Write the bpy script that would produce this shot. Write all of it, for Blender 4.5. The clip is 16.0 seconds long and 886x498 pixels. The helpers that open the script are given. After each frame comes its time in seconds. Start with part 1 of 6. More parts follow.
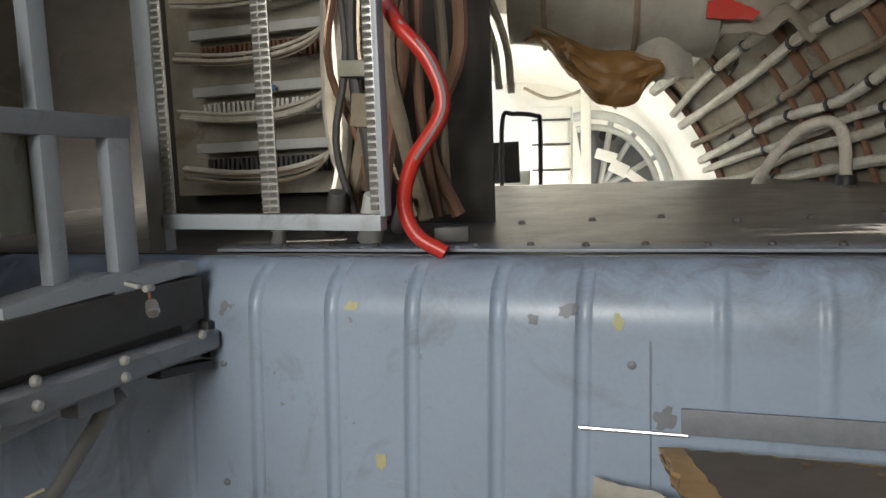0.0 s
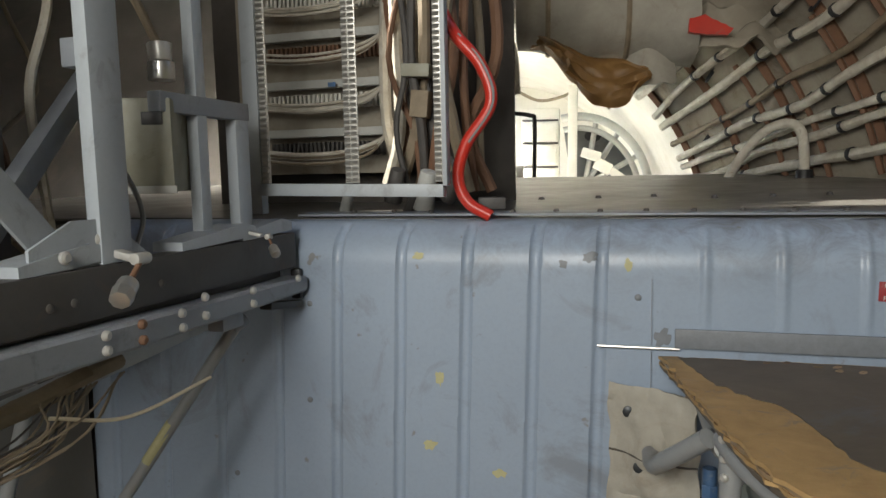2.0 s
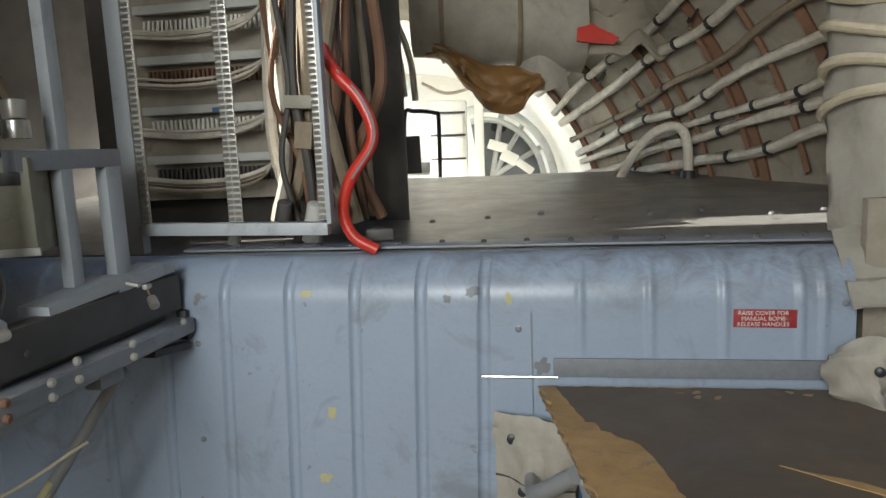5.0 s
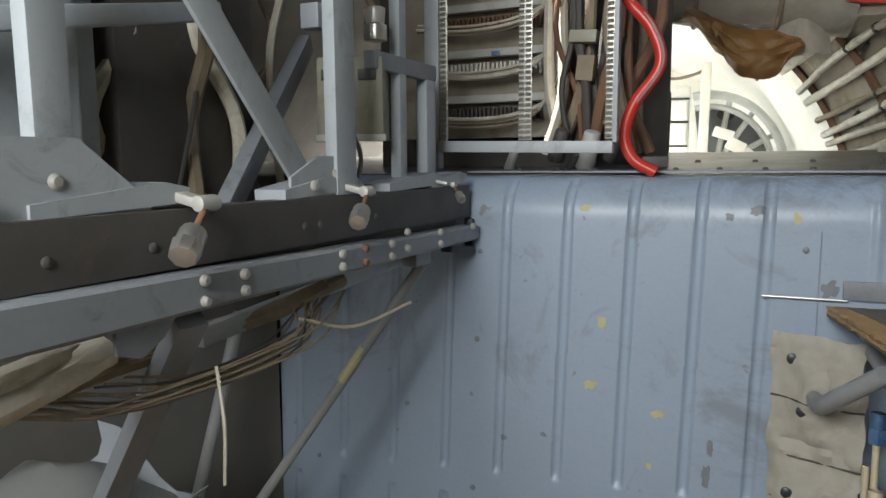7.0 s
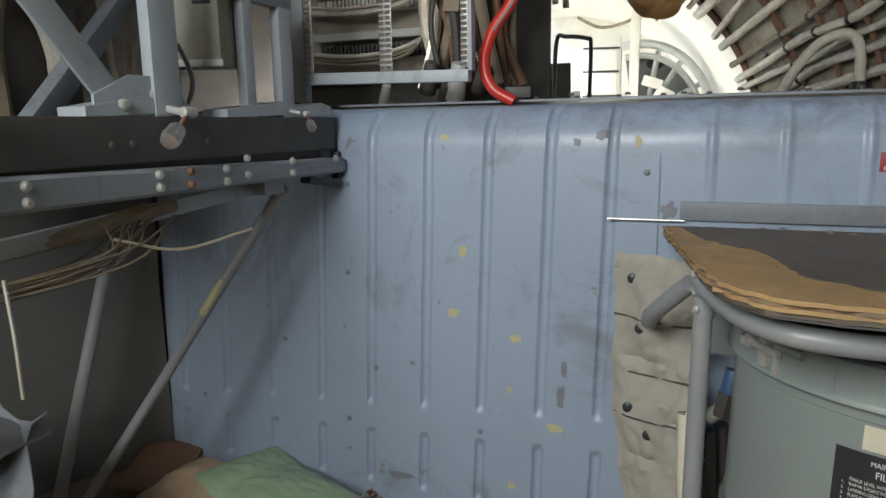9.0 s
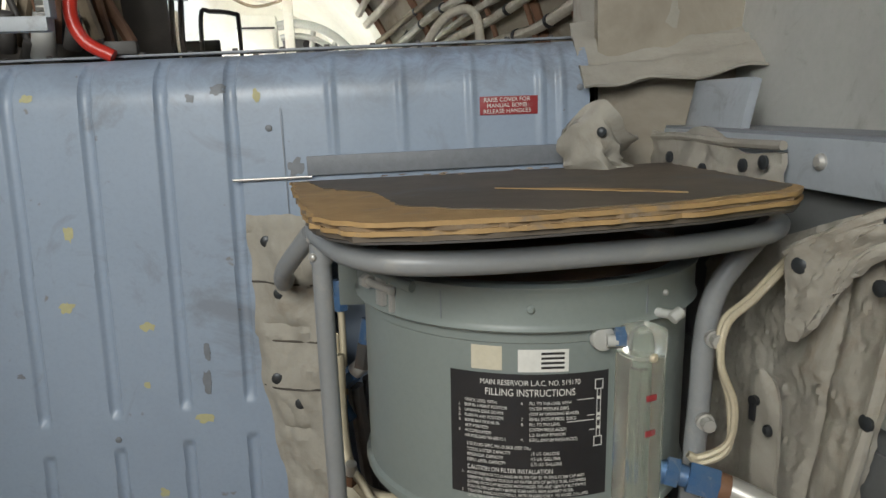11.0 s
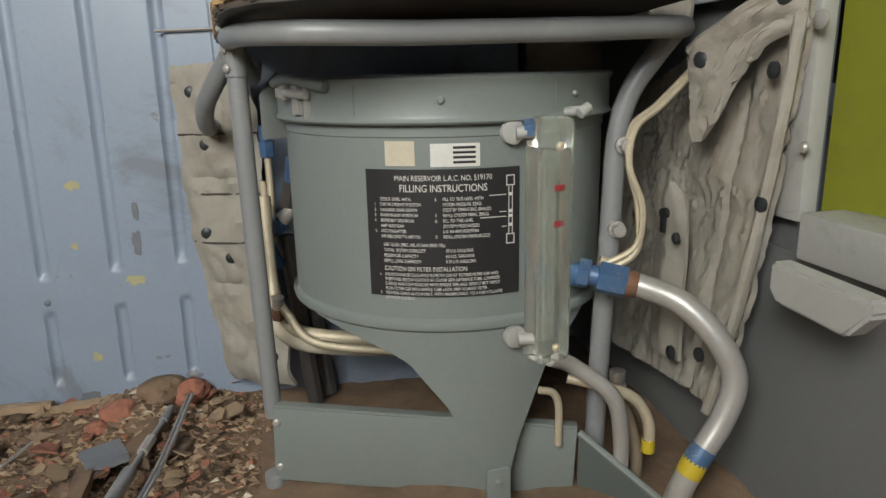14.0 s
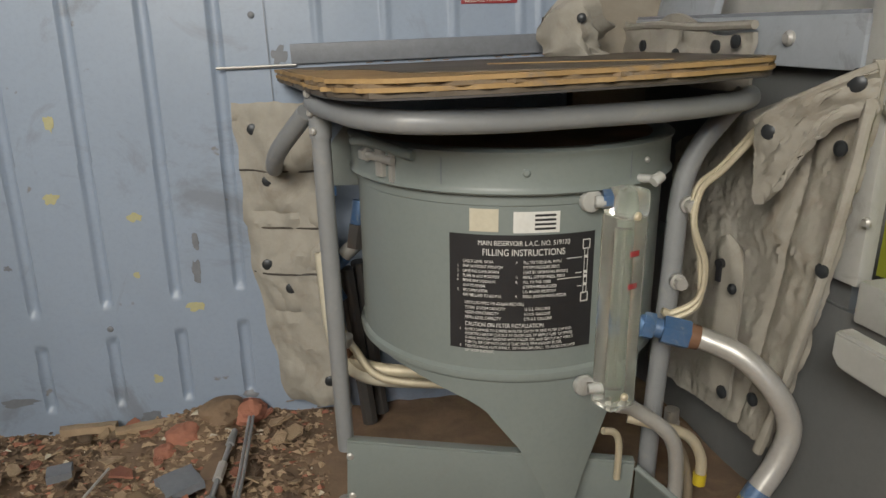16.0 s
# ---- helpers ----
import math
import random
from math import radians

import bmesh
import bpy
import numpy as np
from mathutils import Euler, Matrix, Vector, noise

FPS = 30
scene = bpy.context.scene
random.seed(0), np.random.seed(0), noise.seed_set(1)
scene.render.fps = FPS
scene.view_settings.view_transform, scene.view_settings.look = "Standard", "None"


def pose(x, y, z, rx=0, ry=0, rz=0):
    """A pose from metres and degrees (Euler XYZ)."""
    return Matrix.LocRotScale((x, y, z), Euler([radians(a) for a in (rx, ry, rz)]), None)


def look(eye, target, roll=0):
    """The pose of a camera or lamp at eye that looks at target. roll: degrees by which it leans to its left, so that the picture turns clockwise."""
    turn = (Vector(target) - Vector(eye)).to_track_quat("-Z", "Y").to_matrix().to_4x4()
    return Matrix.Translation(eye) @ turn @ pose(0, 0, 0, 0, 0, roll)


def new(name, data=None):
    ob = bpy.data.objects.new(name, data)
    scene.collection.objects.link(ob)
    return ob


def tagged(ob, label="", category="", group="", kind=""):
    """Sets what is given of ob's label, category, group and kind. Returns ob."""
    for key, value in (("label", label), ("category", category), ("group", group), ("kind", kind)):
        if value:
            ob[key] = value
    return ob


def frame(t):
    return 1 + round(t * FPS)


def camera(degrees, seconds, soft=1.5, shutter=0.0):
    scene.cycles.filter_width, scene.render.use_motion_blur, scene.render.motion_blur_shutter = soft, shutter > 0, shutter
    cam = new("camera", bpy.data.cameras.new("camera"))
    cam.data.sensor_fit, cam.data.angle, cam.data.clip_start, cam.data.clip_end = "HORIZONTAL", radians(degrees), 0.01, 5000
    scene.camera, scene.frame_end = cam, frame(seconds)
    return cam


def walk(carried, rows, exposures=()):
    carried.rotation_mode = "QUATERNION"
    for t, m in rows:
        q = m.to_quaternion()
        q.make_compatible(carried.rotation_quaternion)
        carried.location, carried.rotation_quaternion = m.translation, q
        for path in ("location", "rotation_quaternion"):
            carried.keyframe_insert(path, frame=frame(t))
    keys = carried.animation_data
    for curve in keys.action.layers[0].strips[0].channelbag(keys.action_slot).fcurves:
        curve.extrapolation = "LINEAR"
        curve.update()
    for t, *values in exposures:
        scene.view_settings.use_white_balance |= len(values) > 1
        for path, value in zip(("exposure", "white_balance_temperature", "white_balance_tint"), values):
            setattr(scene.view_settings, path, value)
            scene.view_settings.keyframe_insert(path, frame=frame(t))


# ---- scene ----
cam = camera(65.0, 16.0)
METRES, EYE, TILT, LEAN, TURN = 1.5, 0.87, 0.0, 0.0, 11.0
PATH = [
    (0, (0.140, -0.017, 0.888), (-0.490, 1.869, 0.670), -2.1),
    (0.5, (0.110, -0.060, 0.874), (-0.620, 1.790, 0.663), -1.5),
    (1, (0.065, -0.161, 0.902), (-0.688, 1.676, 0.663), -1.6),
    (1.5, (0.073, -0.277, 0.880), (-0.605, 1.591, 0.655), -1.1),
    (2, (0.103, -0.301, 0.854), (-0.454, 1.608, 0.640), -1.2),
    (2.5, (0.153, -0.327, 0.830), (-0.393, 1.585, 0.620), -1.0),
    (3, (0.216, -0.333, 0.818), (-0.298, 1.589, 0.609), -0.9),
    (3.2, (0.239, -0.309, 0.838), (-0.248, 1.619, 0.623), -1.0),
    (5.3, (0.126, -0.291, 0.956), (-0.214, 1.657, 0.657), -2.6),
    (5.5, (0.088, -0.317, 0.957), (-0.365, 1.609, 0.663), -2.5),
    (6, (0.007, -0.381, 0.966), (-0.661, 1.48, 0.666), -1.7),
    (6.5, (-0.012, -0.43, 0.881), (-0.794, 1.391, 0.615), -0.9),
    (7, (0.029, -0.444, 0.802), (-0.802, 1.359, 0.555), -0.4),
    (7.5, (0.074, -0.433, 0.765), (-0.764, 1.361, 0.485), -0.2),
    (8, (0.127, -0.416, 0.758), (-0.702, 1.376, 0.44), -0.4),
    (8.5, (0.164, -0.4, 0.752), (-0.636, 1.401, 0.412), -0.5),
    (9, (0.216, -0.381, 0.742), (-0.532, 1.44, 0.39), -1.0),
    (9.5, (0.27, -0.349, 0.735), (-0.345, 1.518, 0.365), -1.3),
    (10, (0.268, -0.325, 0.731), (-0.011, 1.615, 0.331), -1.4),
    (12.3, (0.352, -0.289, 0.565), (0.531, 1.664, 0.173), -3.0),
    (12.5, (0.351, -0.297, 0.551), (0.536, 1.653, 0.148), -3.0),
    (13, (0.345, -0.312, 0.539), (0.537, 1.629, 0.1), -3.0),
    (13.5, (0.342, -0.33, 0.519), (0.534, 1.605, 0.052), -2.9),
    (14, (0.341, -0.352, 0.503), (0.531, 1.577, 0.01), -2.9),
    (14.5, (0.337, -0.371, 0.502), (0.527, 1.551, -0.018), -2.9),
    (15, (0.325, -0.369, 0.533), (0.515, 1.545, -0.016), -2.9),
    (15.5, (0.264, -0.356, 0.572), (0.475, 1.547, -0.006), -2.6),
    (16, (0.238, -0.353, 0.625), (0.462, 1.542, 0.027), -2.4),
]
walk(cam, [(t, look(eye, target, roll)) for t, eye, target, roll in PATH], [(0.0, 1.85, 6500, 10), (1.5, 1.74, 6800, 9), (3.0, 1.95, 6250, 8), (6.0, 1.92, 6350, 8), (8.0, 1.90, 6150, 8), (10.0, 1.86, 6300, 8), (12.5, 1.92, 6450, 9), (14.5, 2.04, 6550, 10), (16.0, 1.94, 6800, 11)])

# ---- light ----
world = bpy.data.worlds.new("sky")
scene.world = world
world.use_nodes = True
_bg = world.node_tree.nodes["Background"]
_sky = world.node_tree.nodes.new("ShaderNodeTexSky")
_sky.sky_type, _sky.sun_disc = "NISHITA", False
_sky.sun_elevation, _sky.sun_rotation = radians(52), radians(-85)
world.node_tree.links.new(_sky.outputs[0], _bg.inputs[0])
_bg.inputs[1].default_value = 0.12


def area_lamp(name, eye, target, sx, sy, watts, colour):
    d = bpy.data.lights.new(name, "AREA")
    d.shape, d.size, d.size_y, d.energy, d.color = "RECTANGLE", sx, sy, watts, colour
    ob = new(name, d)
    ob.matrix_world = look(eye, target)
    return ob


SUN = bpy.data.lights.new("sun", "SUN")
SUN.energy, SUN.angle, SUN.color = 5.0, radians(0.6), (1.0, 0.95, 0.86)
_s = new("sun", SUN)
_s.matrix_world = look((-2.6, 2.4, 4.6), (0.5, 3.0, 0.9))
# added lamps: fill for an unseen source behind the camera, skylight for the cabin
area_lamp("rear_fill", (-0.32, -1.25, 1.40), (-0.32, 0.75, 0.25), 0.9, 0.7, 10.8, (1.0, 0.975, 0.91))
area_lamp("passage_daylight", (-0.32, 3.1, 1.9), (0.33, 2.5, 0.85), 1.2, 0.8, 680.0, (1.0, 0.97, 0.9))


# ---- materials ----
def material(name, colour, second=None, rough=0.5, metal=0.0, scale=8.0, amount=0.5, grain=90.0, bump=0.1, stain=None, stain_amount=0.4, stain_scale=3.0, speck=None):
    m = bpy.data.materials.new(name)
    m.use_nodes = True
    nt = m.node_tree
    n, l = nt.nodes, nt.links
    b = n["Principled BSDF"]
    tc = n.new("ShaderNodeTexCoord")

    def tex(s, detail=5.0, rgh=0.6, dist=0.0):
        t = n.new("ShaderNodeTexNoise")
        t.inputs["Scale"].default_value, t.inputs["Detail"].default_value = s, detail
        t.inputs["Roughness"].default_value, t.inputs["Distortion"].default_value = rgh, dist
        l.new(tc.outputs["Object"], t.inputs["Vector"])
        return t

    def ramp(src, lo, hi):
        r = n.new("ShaderNodeMapRange")
        r.inputs["From Min"].default_value, r.inputs["From Max"].default_value = lo, hi
        l.new(src, r.inputs["Value"])
        return r.outputs[0]

    def mix(fac, a, c, k=1.0):
        x = n.new("ShaderNodeMix")
        x.data_type = "RGBA"
        if k != 1.0:
            mm = n.new("ShaderNodeMath")
            mm.operation = "MULTIPLY"
            mm.inputs[1].default_value = k
            l.new(fac, mm.inputs[0])
            fac = mm.outputs[0]
        l.new(fac, x.inputs["Factor"])
        for sock, v in ((x.inputs[6], a), (x.inputs[7], c)):
            if isinstance(v, tuple):
                sock.default_value = (*v, 1.0)
            else:
                l.new(v, sock)
        return x.outputs[2]

    second = second or tuple(c * 0.72 for c in colour)
    big = tex(scale, 6.0, 0.65, 0.4)
    fine = tex(grain, 4.0, 0.7)
    out = mix(ramp(big.outputs["Fac"], 0.35, 0.72), colour, second, amount)
    out = mix(ramp(fine.outputs["Fac"], 0.45, 0.75), out, tuple(c * 0.8 for c in colour), 0.35)
    if stain:
        st = tex(stain_scale, 8.0, 0.7, 1.2)
        out = mix(ramp(st.outputs["Fac"], 0.56, 0.68), out, stain, stain_amount)
    if speck:
        sp = tex(26.0, 3.0, 0.5, 0.0)
        out = mix(ramp(sp.outputs["Fac"], 0.71, 0.735), out, speck, 0.75)
    l.new(out, b.inputs["Base Color"])
    b.inputs["Metallic"].default_value = metal
    rr = n.new("ShaderNodeMapRange")
    rr.inputs["To Min"].default_value, rr.inputs["To Max"].default_value = max(rough - 0.1, 0.04), min(rough + 0.15, 1.0)
    l.new(big.outputs["Fac"], rr.inputs["Value"])
    l.new(rr.outputs[0], b.inputs["Roughness"])
    if bump:
        bp = n.new("ShaderNodeBump")
        bp.inputs["Strength"].default_value, bp.inputs["Distance"].default_value = bump, 0.002
        l.new(fine.outputs["Fac"], bp.inputs["Height"])
        l.new(bp.outputs[0], b.inputs["Normal"])
    return m


M_WALL = material("blue_grey_paint", (0.30, 0.365, 0.46), (0.25, 0.305, 0.385), 0.36, 0.0, 5.0, 0.5, 140.0, 0.05, (0.17, 0.18, 0.19), 0.55, 4.0, (0.20, 0.19, 0.17))
M_TOP = material("worn_walkway_metal", (0.20, 0.195, 0.18), (0.10, 0.085, 0.07), 0.32, 0.35, 9.0, 0.8, 60.0, 0.25, (0.32, 0.30, 0.27), 0.5, 6.0)
M_TANK = material("reservoir_grey_green_paint", (0.225, 0.258, 0.245), (0.19, 0.22, 0.21), 0.42, 0.0, 6.0, 0.5, 160.0, 0.05, (0.22, 0.22, 0.2), 0.35, 5.0)
M_TUBE = material("grey_painted_tube", (0.26, 0.27, 0.275), (0.21, 0.22, 0.225), 0.38, 0.0, 12.0, 0.5, 150.0, 0.06, (0.36, 0.34, 0.31), 0.4, 10.0)
M_FRAME = material("light_blue_grey_frame_paint", (0.39, 0.425, 0.46), (0.29, 0.32, 0.35), 0.45, 0.0, 10.0, 0.5, 150.0, 0.06, (0.2, 0.2, 0.2), 0.5, 12.0)
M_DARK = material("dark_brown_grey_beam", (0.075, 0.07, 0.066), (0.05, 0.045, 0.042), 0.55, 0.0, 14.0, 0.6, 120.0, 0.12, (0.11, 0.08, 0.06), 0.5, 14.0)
M_RAIL = material("grey_rail_paint", (0.24, 0.26, 0.29), (0.19, 0.205, 0.23), 0.42, 0.0, 16.0, 0.5, 150.0, 0.06, (0.11, 0.11, 0.11), 0.5, 14.0)
M_STEEL = material("bright_steel", (0.62, 0.61, 0.58), (0.5, 0.49, 0.46), 0.28, 0.9, 40.0, 0.5, 200.0, 0.08)
M_ALU = material("dull_aluminium", (0.52, 0.51, 0.48), (0.42, 0.41, 0.38), 0.36, 0.4, 30.0, 0.5, 200.0, 0.06, (0.35, 0.33, 0.3), 0.3, 20.0)
M_BLUE = material("blue_anodised_fitting", (0.07, 0.16, 0.33), (0.14, 0.20, 0.29), 0.38, 0.3, 60.0, 0.7, 200.0, 0.1, (0.3, 0.33, 0.36), 0.6, 60.0)
M_QUILT = material("dirty_white_quilted_cloth", (0.39, 0.37, 0.32), (0.27, 0.25, 0.21), 0.85, 0.0, 9.0, 0.8, 75.0, 0.7, (0.26, 0.22, 0.17), 0.6, 7.0)
M_BUTTON = material("dark_snap_button", (0.05, 0.055, 0.06), None, 0.4, 0.4, 60.0, 0.6, 200.0, 0.05)
M_PLY = material("worn_plywood_edge", (0.42, 0.275, 0.12), (0.27, 0.17, 0.075), 0.75, 0.0, 16.0, 0.9, 90.0, 0.6, (0.20, 0.17, 0.14), 0.75, 17.0)
M_PLYDARK = material("grimy_plywood_core", (0.26, 0.18, 0.10), (0.13, 0.10, 0.07), 0.8, 0.0, 24.0, 0.9, 90.0, 0.6, (0.30, 0.29, 0.27), 0.6, 18.0)
M_PLYTOP = material("dirty_brown_board_face", (0.125, 0.098, 0.070), (0.075, 0.064, 0.053), 0.6, 0.0, 6.0, 0.8, 70.0, 0.3, (0.10, 0.11, 0.125), 0.7, 5.0)
M_DIRT = material("brown_debris", (0.25, 0.170, 0.108), (0.115, 0.078, 0.052), 0.95, 0.0, 12.0, 0.9, 60.0, 1.0, (0.27, 0.19, 0.12), 0.6, 16.0)
M_CHIP = material("pale_brown_flake", (0.42, 0.31, 0.20), (0.26, 0.18, 0.11), 0.9, 0.0, 18.0, 0.8, 80.0, 0.6)
M_BRICK = material("pinkish_red_crumb", (0.40, 0.17, 0.11), (0.28, 0.12, 0.08), 0.95, 0.0, 30.0, 0.7, 80.0, 0.8)
M_RED = material("glossy_red_hose", (0.55, 0.035, 0.02), (0.42, 0.025, 0.018), 0.3, 0.0, 20.0, 0.6, 120.0, 0.1, (0.25, 0.14, 0.12), 0.6, 14.0)
M_REDLABEL = material("red_label", (0.32, 0.03, 0.035), (0.24, 0.025, 0.03), 0.5, 0.0, 40.0, 0.6, 150.0, 0.1, (0.3, 0.25, 0.25), 0.5, 40.0)
M_BLACK = material("black_placard_ink", (0.022, 0.022, 0.024), (0.03, 0.03, 0.032), 0.45, 0.0, 30.0, 0.5, 150.0, 0.05)
M_WHITE = material("white_print", (0.72, 0.72, 0.68), (0.62, 0.62, 0.58), 0.6, 0.0, 60.0, 0.5, 150.0, 0.0)
M_PAPER = material("yellowed_paper", (0.60, 0.56, 0.44), (0.5, 0.45, 0.34), 0.8, 0.0, 60.0, 0.6, 150.0, 0.05)
M_CREAM = material("stained_cream_panel", (0.29, 0.29, 0.235), (0.2, 0.185, 0.13), 0.5, 0.0, 14.0, 0.8, 90.0, 0.2, (0.13, 0.10, 0.06), 0.8, 13.0)
M_WIRE = material("beige_cable_sheath", (0.26, 0.21, 0.145), (0.15, 0.115, 0.08), 0.7, 0.0, 25.0, 0.7, 90.0, 0.4)
M_WIREW = material("white_wrapped_pipe", (0.62, 0.59, 0.51), (0.38, 0.33, 0.26), 0.6, 0.0, 25.0, 0.8, 90.0, 0.5, (0.25, 0.18, 0.11), 0.5, 22.0)
M_BRASSW = material("braided_pale_cable", (0.62, 0.55, 0.40), (0.48, 0.42, 0.30), 0.45, 0.3, 60.0, 0.6, 300.0, 0.3)
# gloom of the unlit fuselage put into the colour; also used for seams
M_GLOOM = material("gloom_brown", (0.085, 0.075, 0.065), (0.04, 0.034, 0.03), 0.8, 0.0, 5.0, 0.8, 40.0, 0.3, (0.15, 0.12, 0.09), 0.4, 4.0)
M_SKIN = material("pale_fuselage_lining", (0.38, 0.345, 0.28), (0.19, 0.16, 0.125), 0.8, 0.0, 6.0, 0.8, 60.0, 0.4, (0.16, 0.10, 0.06), 0.6, 5.0)
M_RUST = material("brown_primer_rib", (0.20, 0.105, 0.06), (0.13, 0.07, 0.045), 0.7, 0.0, 14.0, 0.7, 90.0, 0.3)
M_WHITEWALL = material("white_cabin_paint", (0.74, 0.72, 0.66), (0.62, 0.59, 0.52), 0.6, 0.0, 7.0, 0.6, 60.0, 0.2, (0.45, 0.38, 0.28), 0.3, 6.0)
M_BROWN = material("brown_padded_leathercloth", (0.27, 0.145, 0.045), (0.15, 0.08, 0.03), 0.5, 0.0, 9.0, 0.8, 60.0, 0.4, (0.08, 0.05, 0.03), 0.7, 8.0)
M_OLIVE = material("yellow_green_zinc_chromate", (0.23, 0.245, 0.02), (0.17, 0.18, 0.02), 0.55, 0.0, 4.0, 0.6, 60.0, 0.1, (0.12, 0.11, 0.03), 0.4, 4.0)
M_PALEGREY = material("pale_grey_frame_paint", (0.47, 0.475, 0.45), (0.38, 0.38, 0.36), 0.5, 0.0, 9.0, 0.6, 90.0, 0.1, (0.27, 0.25, 0.22), 0.5, 10.0)
M_GREYPANEL = material("flat_grey_side_panel", (0.165, 0.172, 0.172), (0.13, 0.136, 0.136), 0.5, 0.0, 6.0, 0.5, 120.0, 0.08, (0.12, 0.12, 0.12), 0.4, 7.0)
# duct metal with stains; the rail's shade is put into its dark base
M_DUCTSIDE = material("shade_dark_duct_metal", (0.095, 0.094, 0.09), (0.065, 0.062, 0.058), 0.6, 0.0, 5.0, 0.7, 110.0, 0.1, (0.13, 0.10, 0.075), 0.5, 6.0)
M_BAG = material("pale_green_plastic_bag", (0.30, 0.40, 0.25), (0.22, 0.31, 0.18), 0.18, 0.0, 16.0, 0.6, 60.0, 0.2)
M_YELLOW = material("yellow_tape", (0.62, 0.47, 0.03), (0.5, 0.36, 0.03), 0.5, 0.0, 60.0, 0.6, 150.0, 0.05)
M_PATCH = material("yellow_paint_chip", (0.46, 0.44, 0.25), (0.38, 0.36, 0.2), 0.6, 0.0, 90.0, 0.6, 150.0, 0.05)
M_DULLPATCH = material("bare_grey_scuff", (0.17, 0.185, 0.205), (0.22, 0.235, 0.26), 0.5, 0.0, 60.0, 0.8, 150.0, 0.1)


def grime(m, dirt):
    """Walked-on dirt and scratches gathered on the bend at the top of the spar cover."""
    n, l = m.node_tree.nodes, m.node_tree.links
    b = n["Principled BSDF"]
    old = b.inputs["Base Color"].links[0].from_socket
    tc = n.new("ShaderNodeTexCoord")
    sep = n.new("ShaderNodeSeparateXYZ")
    l.new(tc.outputs["Object"], sep.inputs[0])
    fac = None
    for sock, lo, hi in ((sep.outputs["Z"], 0.66, 0.79), (sep.outputs["X"], -0.45, 0.30)):
        r = n.new("ShaderNodeMapRange")
        r.inputs["From Min"].default_value, r.inputs["From Max"].default_value = lo, hi
        l.new(sock, r.inputs["Value"])
        fac = r.outputs[0] if fac is None else (fac, r.outputs[0])
    t = n.new("ShaderNodeTexNoise")
    t.inputs["Scale"].default_value, t.inputs["Detail"].default_value, t.inputs["Roughness"].default_value, t.inputs["Distortion"].default_value = 16.0, 9.0, 0.75, 0.8
    l.new(tc.outputs["Object"], t.inputs["Vector"])
    r = n.new("ShaderNodeMapRange")
    r.inputs["From Min"].default_value, r.inputs["From Max"].default_value = 0.42, 0.66
    l.new(t.outputs["Fac"], r.inputs["Value"])
    a = n.new("ShaderNodeMath")
    a.operation = "MULTIPLY"
    l.new(fac[0], a.inputs[0])
    l.new(fac[1], a.inputs[1])
    c = n.new("ShaderNodeMath")
    c.operation = "MULTIPLY"
    l.new(a.outputs[0], c.inputs[0])
    l.new(r.outputs[0], c.inputs[1])
    x = n.new("ShaderNodeMix")
    x.data_type = "RGBA"
    l.new(c.outputs[0], x.inputs["Factor"])
    l.new(old, x.inputs[6])
    x.inputs[7].default_value = (*dirt, 1.0)
    l.new(x.outputs[2], b.inputs["Base Color"])


grime(M_WALL, (0.115, 0.105, 0.085))


def clear_plastic(name, colour, rough):
    m = bpy.data.materials.new(name)
    m.use_nodes = True
    b = m.node_tree.nodes["Principled BSDF"]
    nz = m.node_tree.nodes.new("ShaderNodeTexNoise")
    nz.inputs["Scale"].default_value = 18.0
    mr = m.node_tree.nodes.new("ShaderNodeMapRange")
    mr.inputs["To Min"].default_value, mr.inputs["To Max"].default_value = rough * 0.6, rough * 1.5
    m.node_tree.links.new(nz.outputs["Fac"], mr.inputs["Value"])
    m.node_tree.links.new(mr.outputs[0], b.inputs["Roughness"])
    b.inputs["Base Color"].default_value = (*colour, 1.0)
    b.inputs["Transmission Weight"].default_value = 0.93
    b.inputs["IOR"].default_value = 1.35
    return m


M_CLEAR = clear_plastic("cloudy_clear_acrylic", (0.80, 0.82, 0.76), 0.12)


# ---- mesh helpers ----
def seat(yaw, scale, old, now, pitch=0.0, lean=0.0):
    """Turns, scales and shifts a group of things about the point old, which comes to lie at now."""
    return Matrix.Translation(now) @ pose(0, 0, 0, pitch, lean, yaw) @ Matrix.Scale(scale, 4) @ Matrix.Translation((-old[0], -old[1], -old[2]))


HERE = Matrix()
CORNER = seat(18.31, 1.171, (0.324, 0.0641, 0.3937), (0.5477, 0.3892, 0.3745), 0.84, 1.35)
LEFT = seat(6.95, 1.051, (-0.5046, 0.4495, 0.6871), (-0.4611, 0.4263, 0.6981))
BEYOND = seat(4.92, 1.0319, (0.2542, 2.3417, 1.0833), (0.1250, 2.4834, 1.0719), -0.35, 0.62)
FAR = BEYOND @ seat(2.89, 1.024, (0.5203, 2.0657, 0.9793), (0.3819, 2.2209, 0.9508))
PLACE = HERE


def part(name, bm, mat, parent=None, label="", smooth=True):
    bmesh.ops.recalc_face_normals(bm, faces=bm.faces[:])
    bm.transform(PLACE)
    me = bpy.data.meshes.new(name)
    bm.to_mesh(me)
    bm.free()
    for m in mat if isinstance(mat, (list, tuple)) else (mat,):
        me.materials.append(m)
    if smooth:
        me.polygons.foreach_set("use_smooth", [True] * len(me.polygons))
        me.set_sharp_from_angle(angle=radians(38))
    ob = new(name, me)
    ob.parent = parent
    if label:
        ob["label"] = label
    return ob


def thing(name, label, category, group="", kind=""):
    return tagged(new(name), label, category, group, kind)


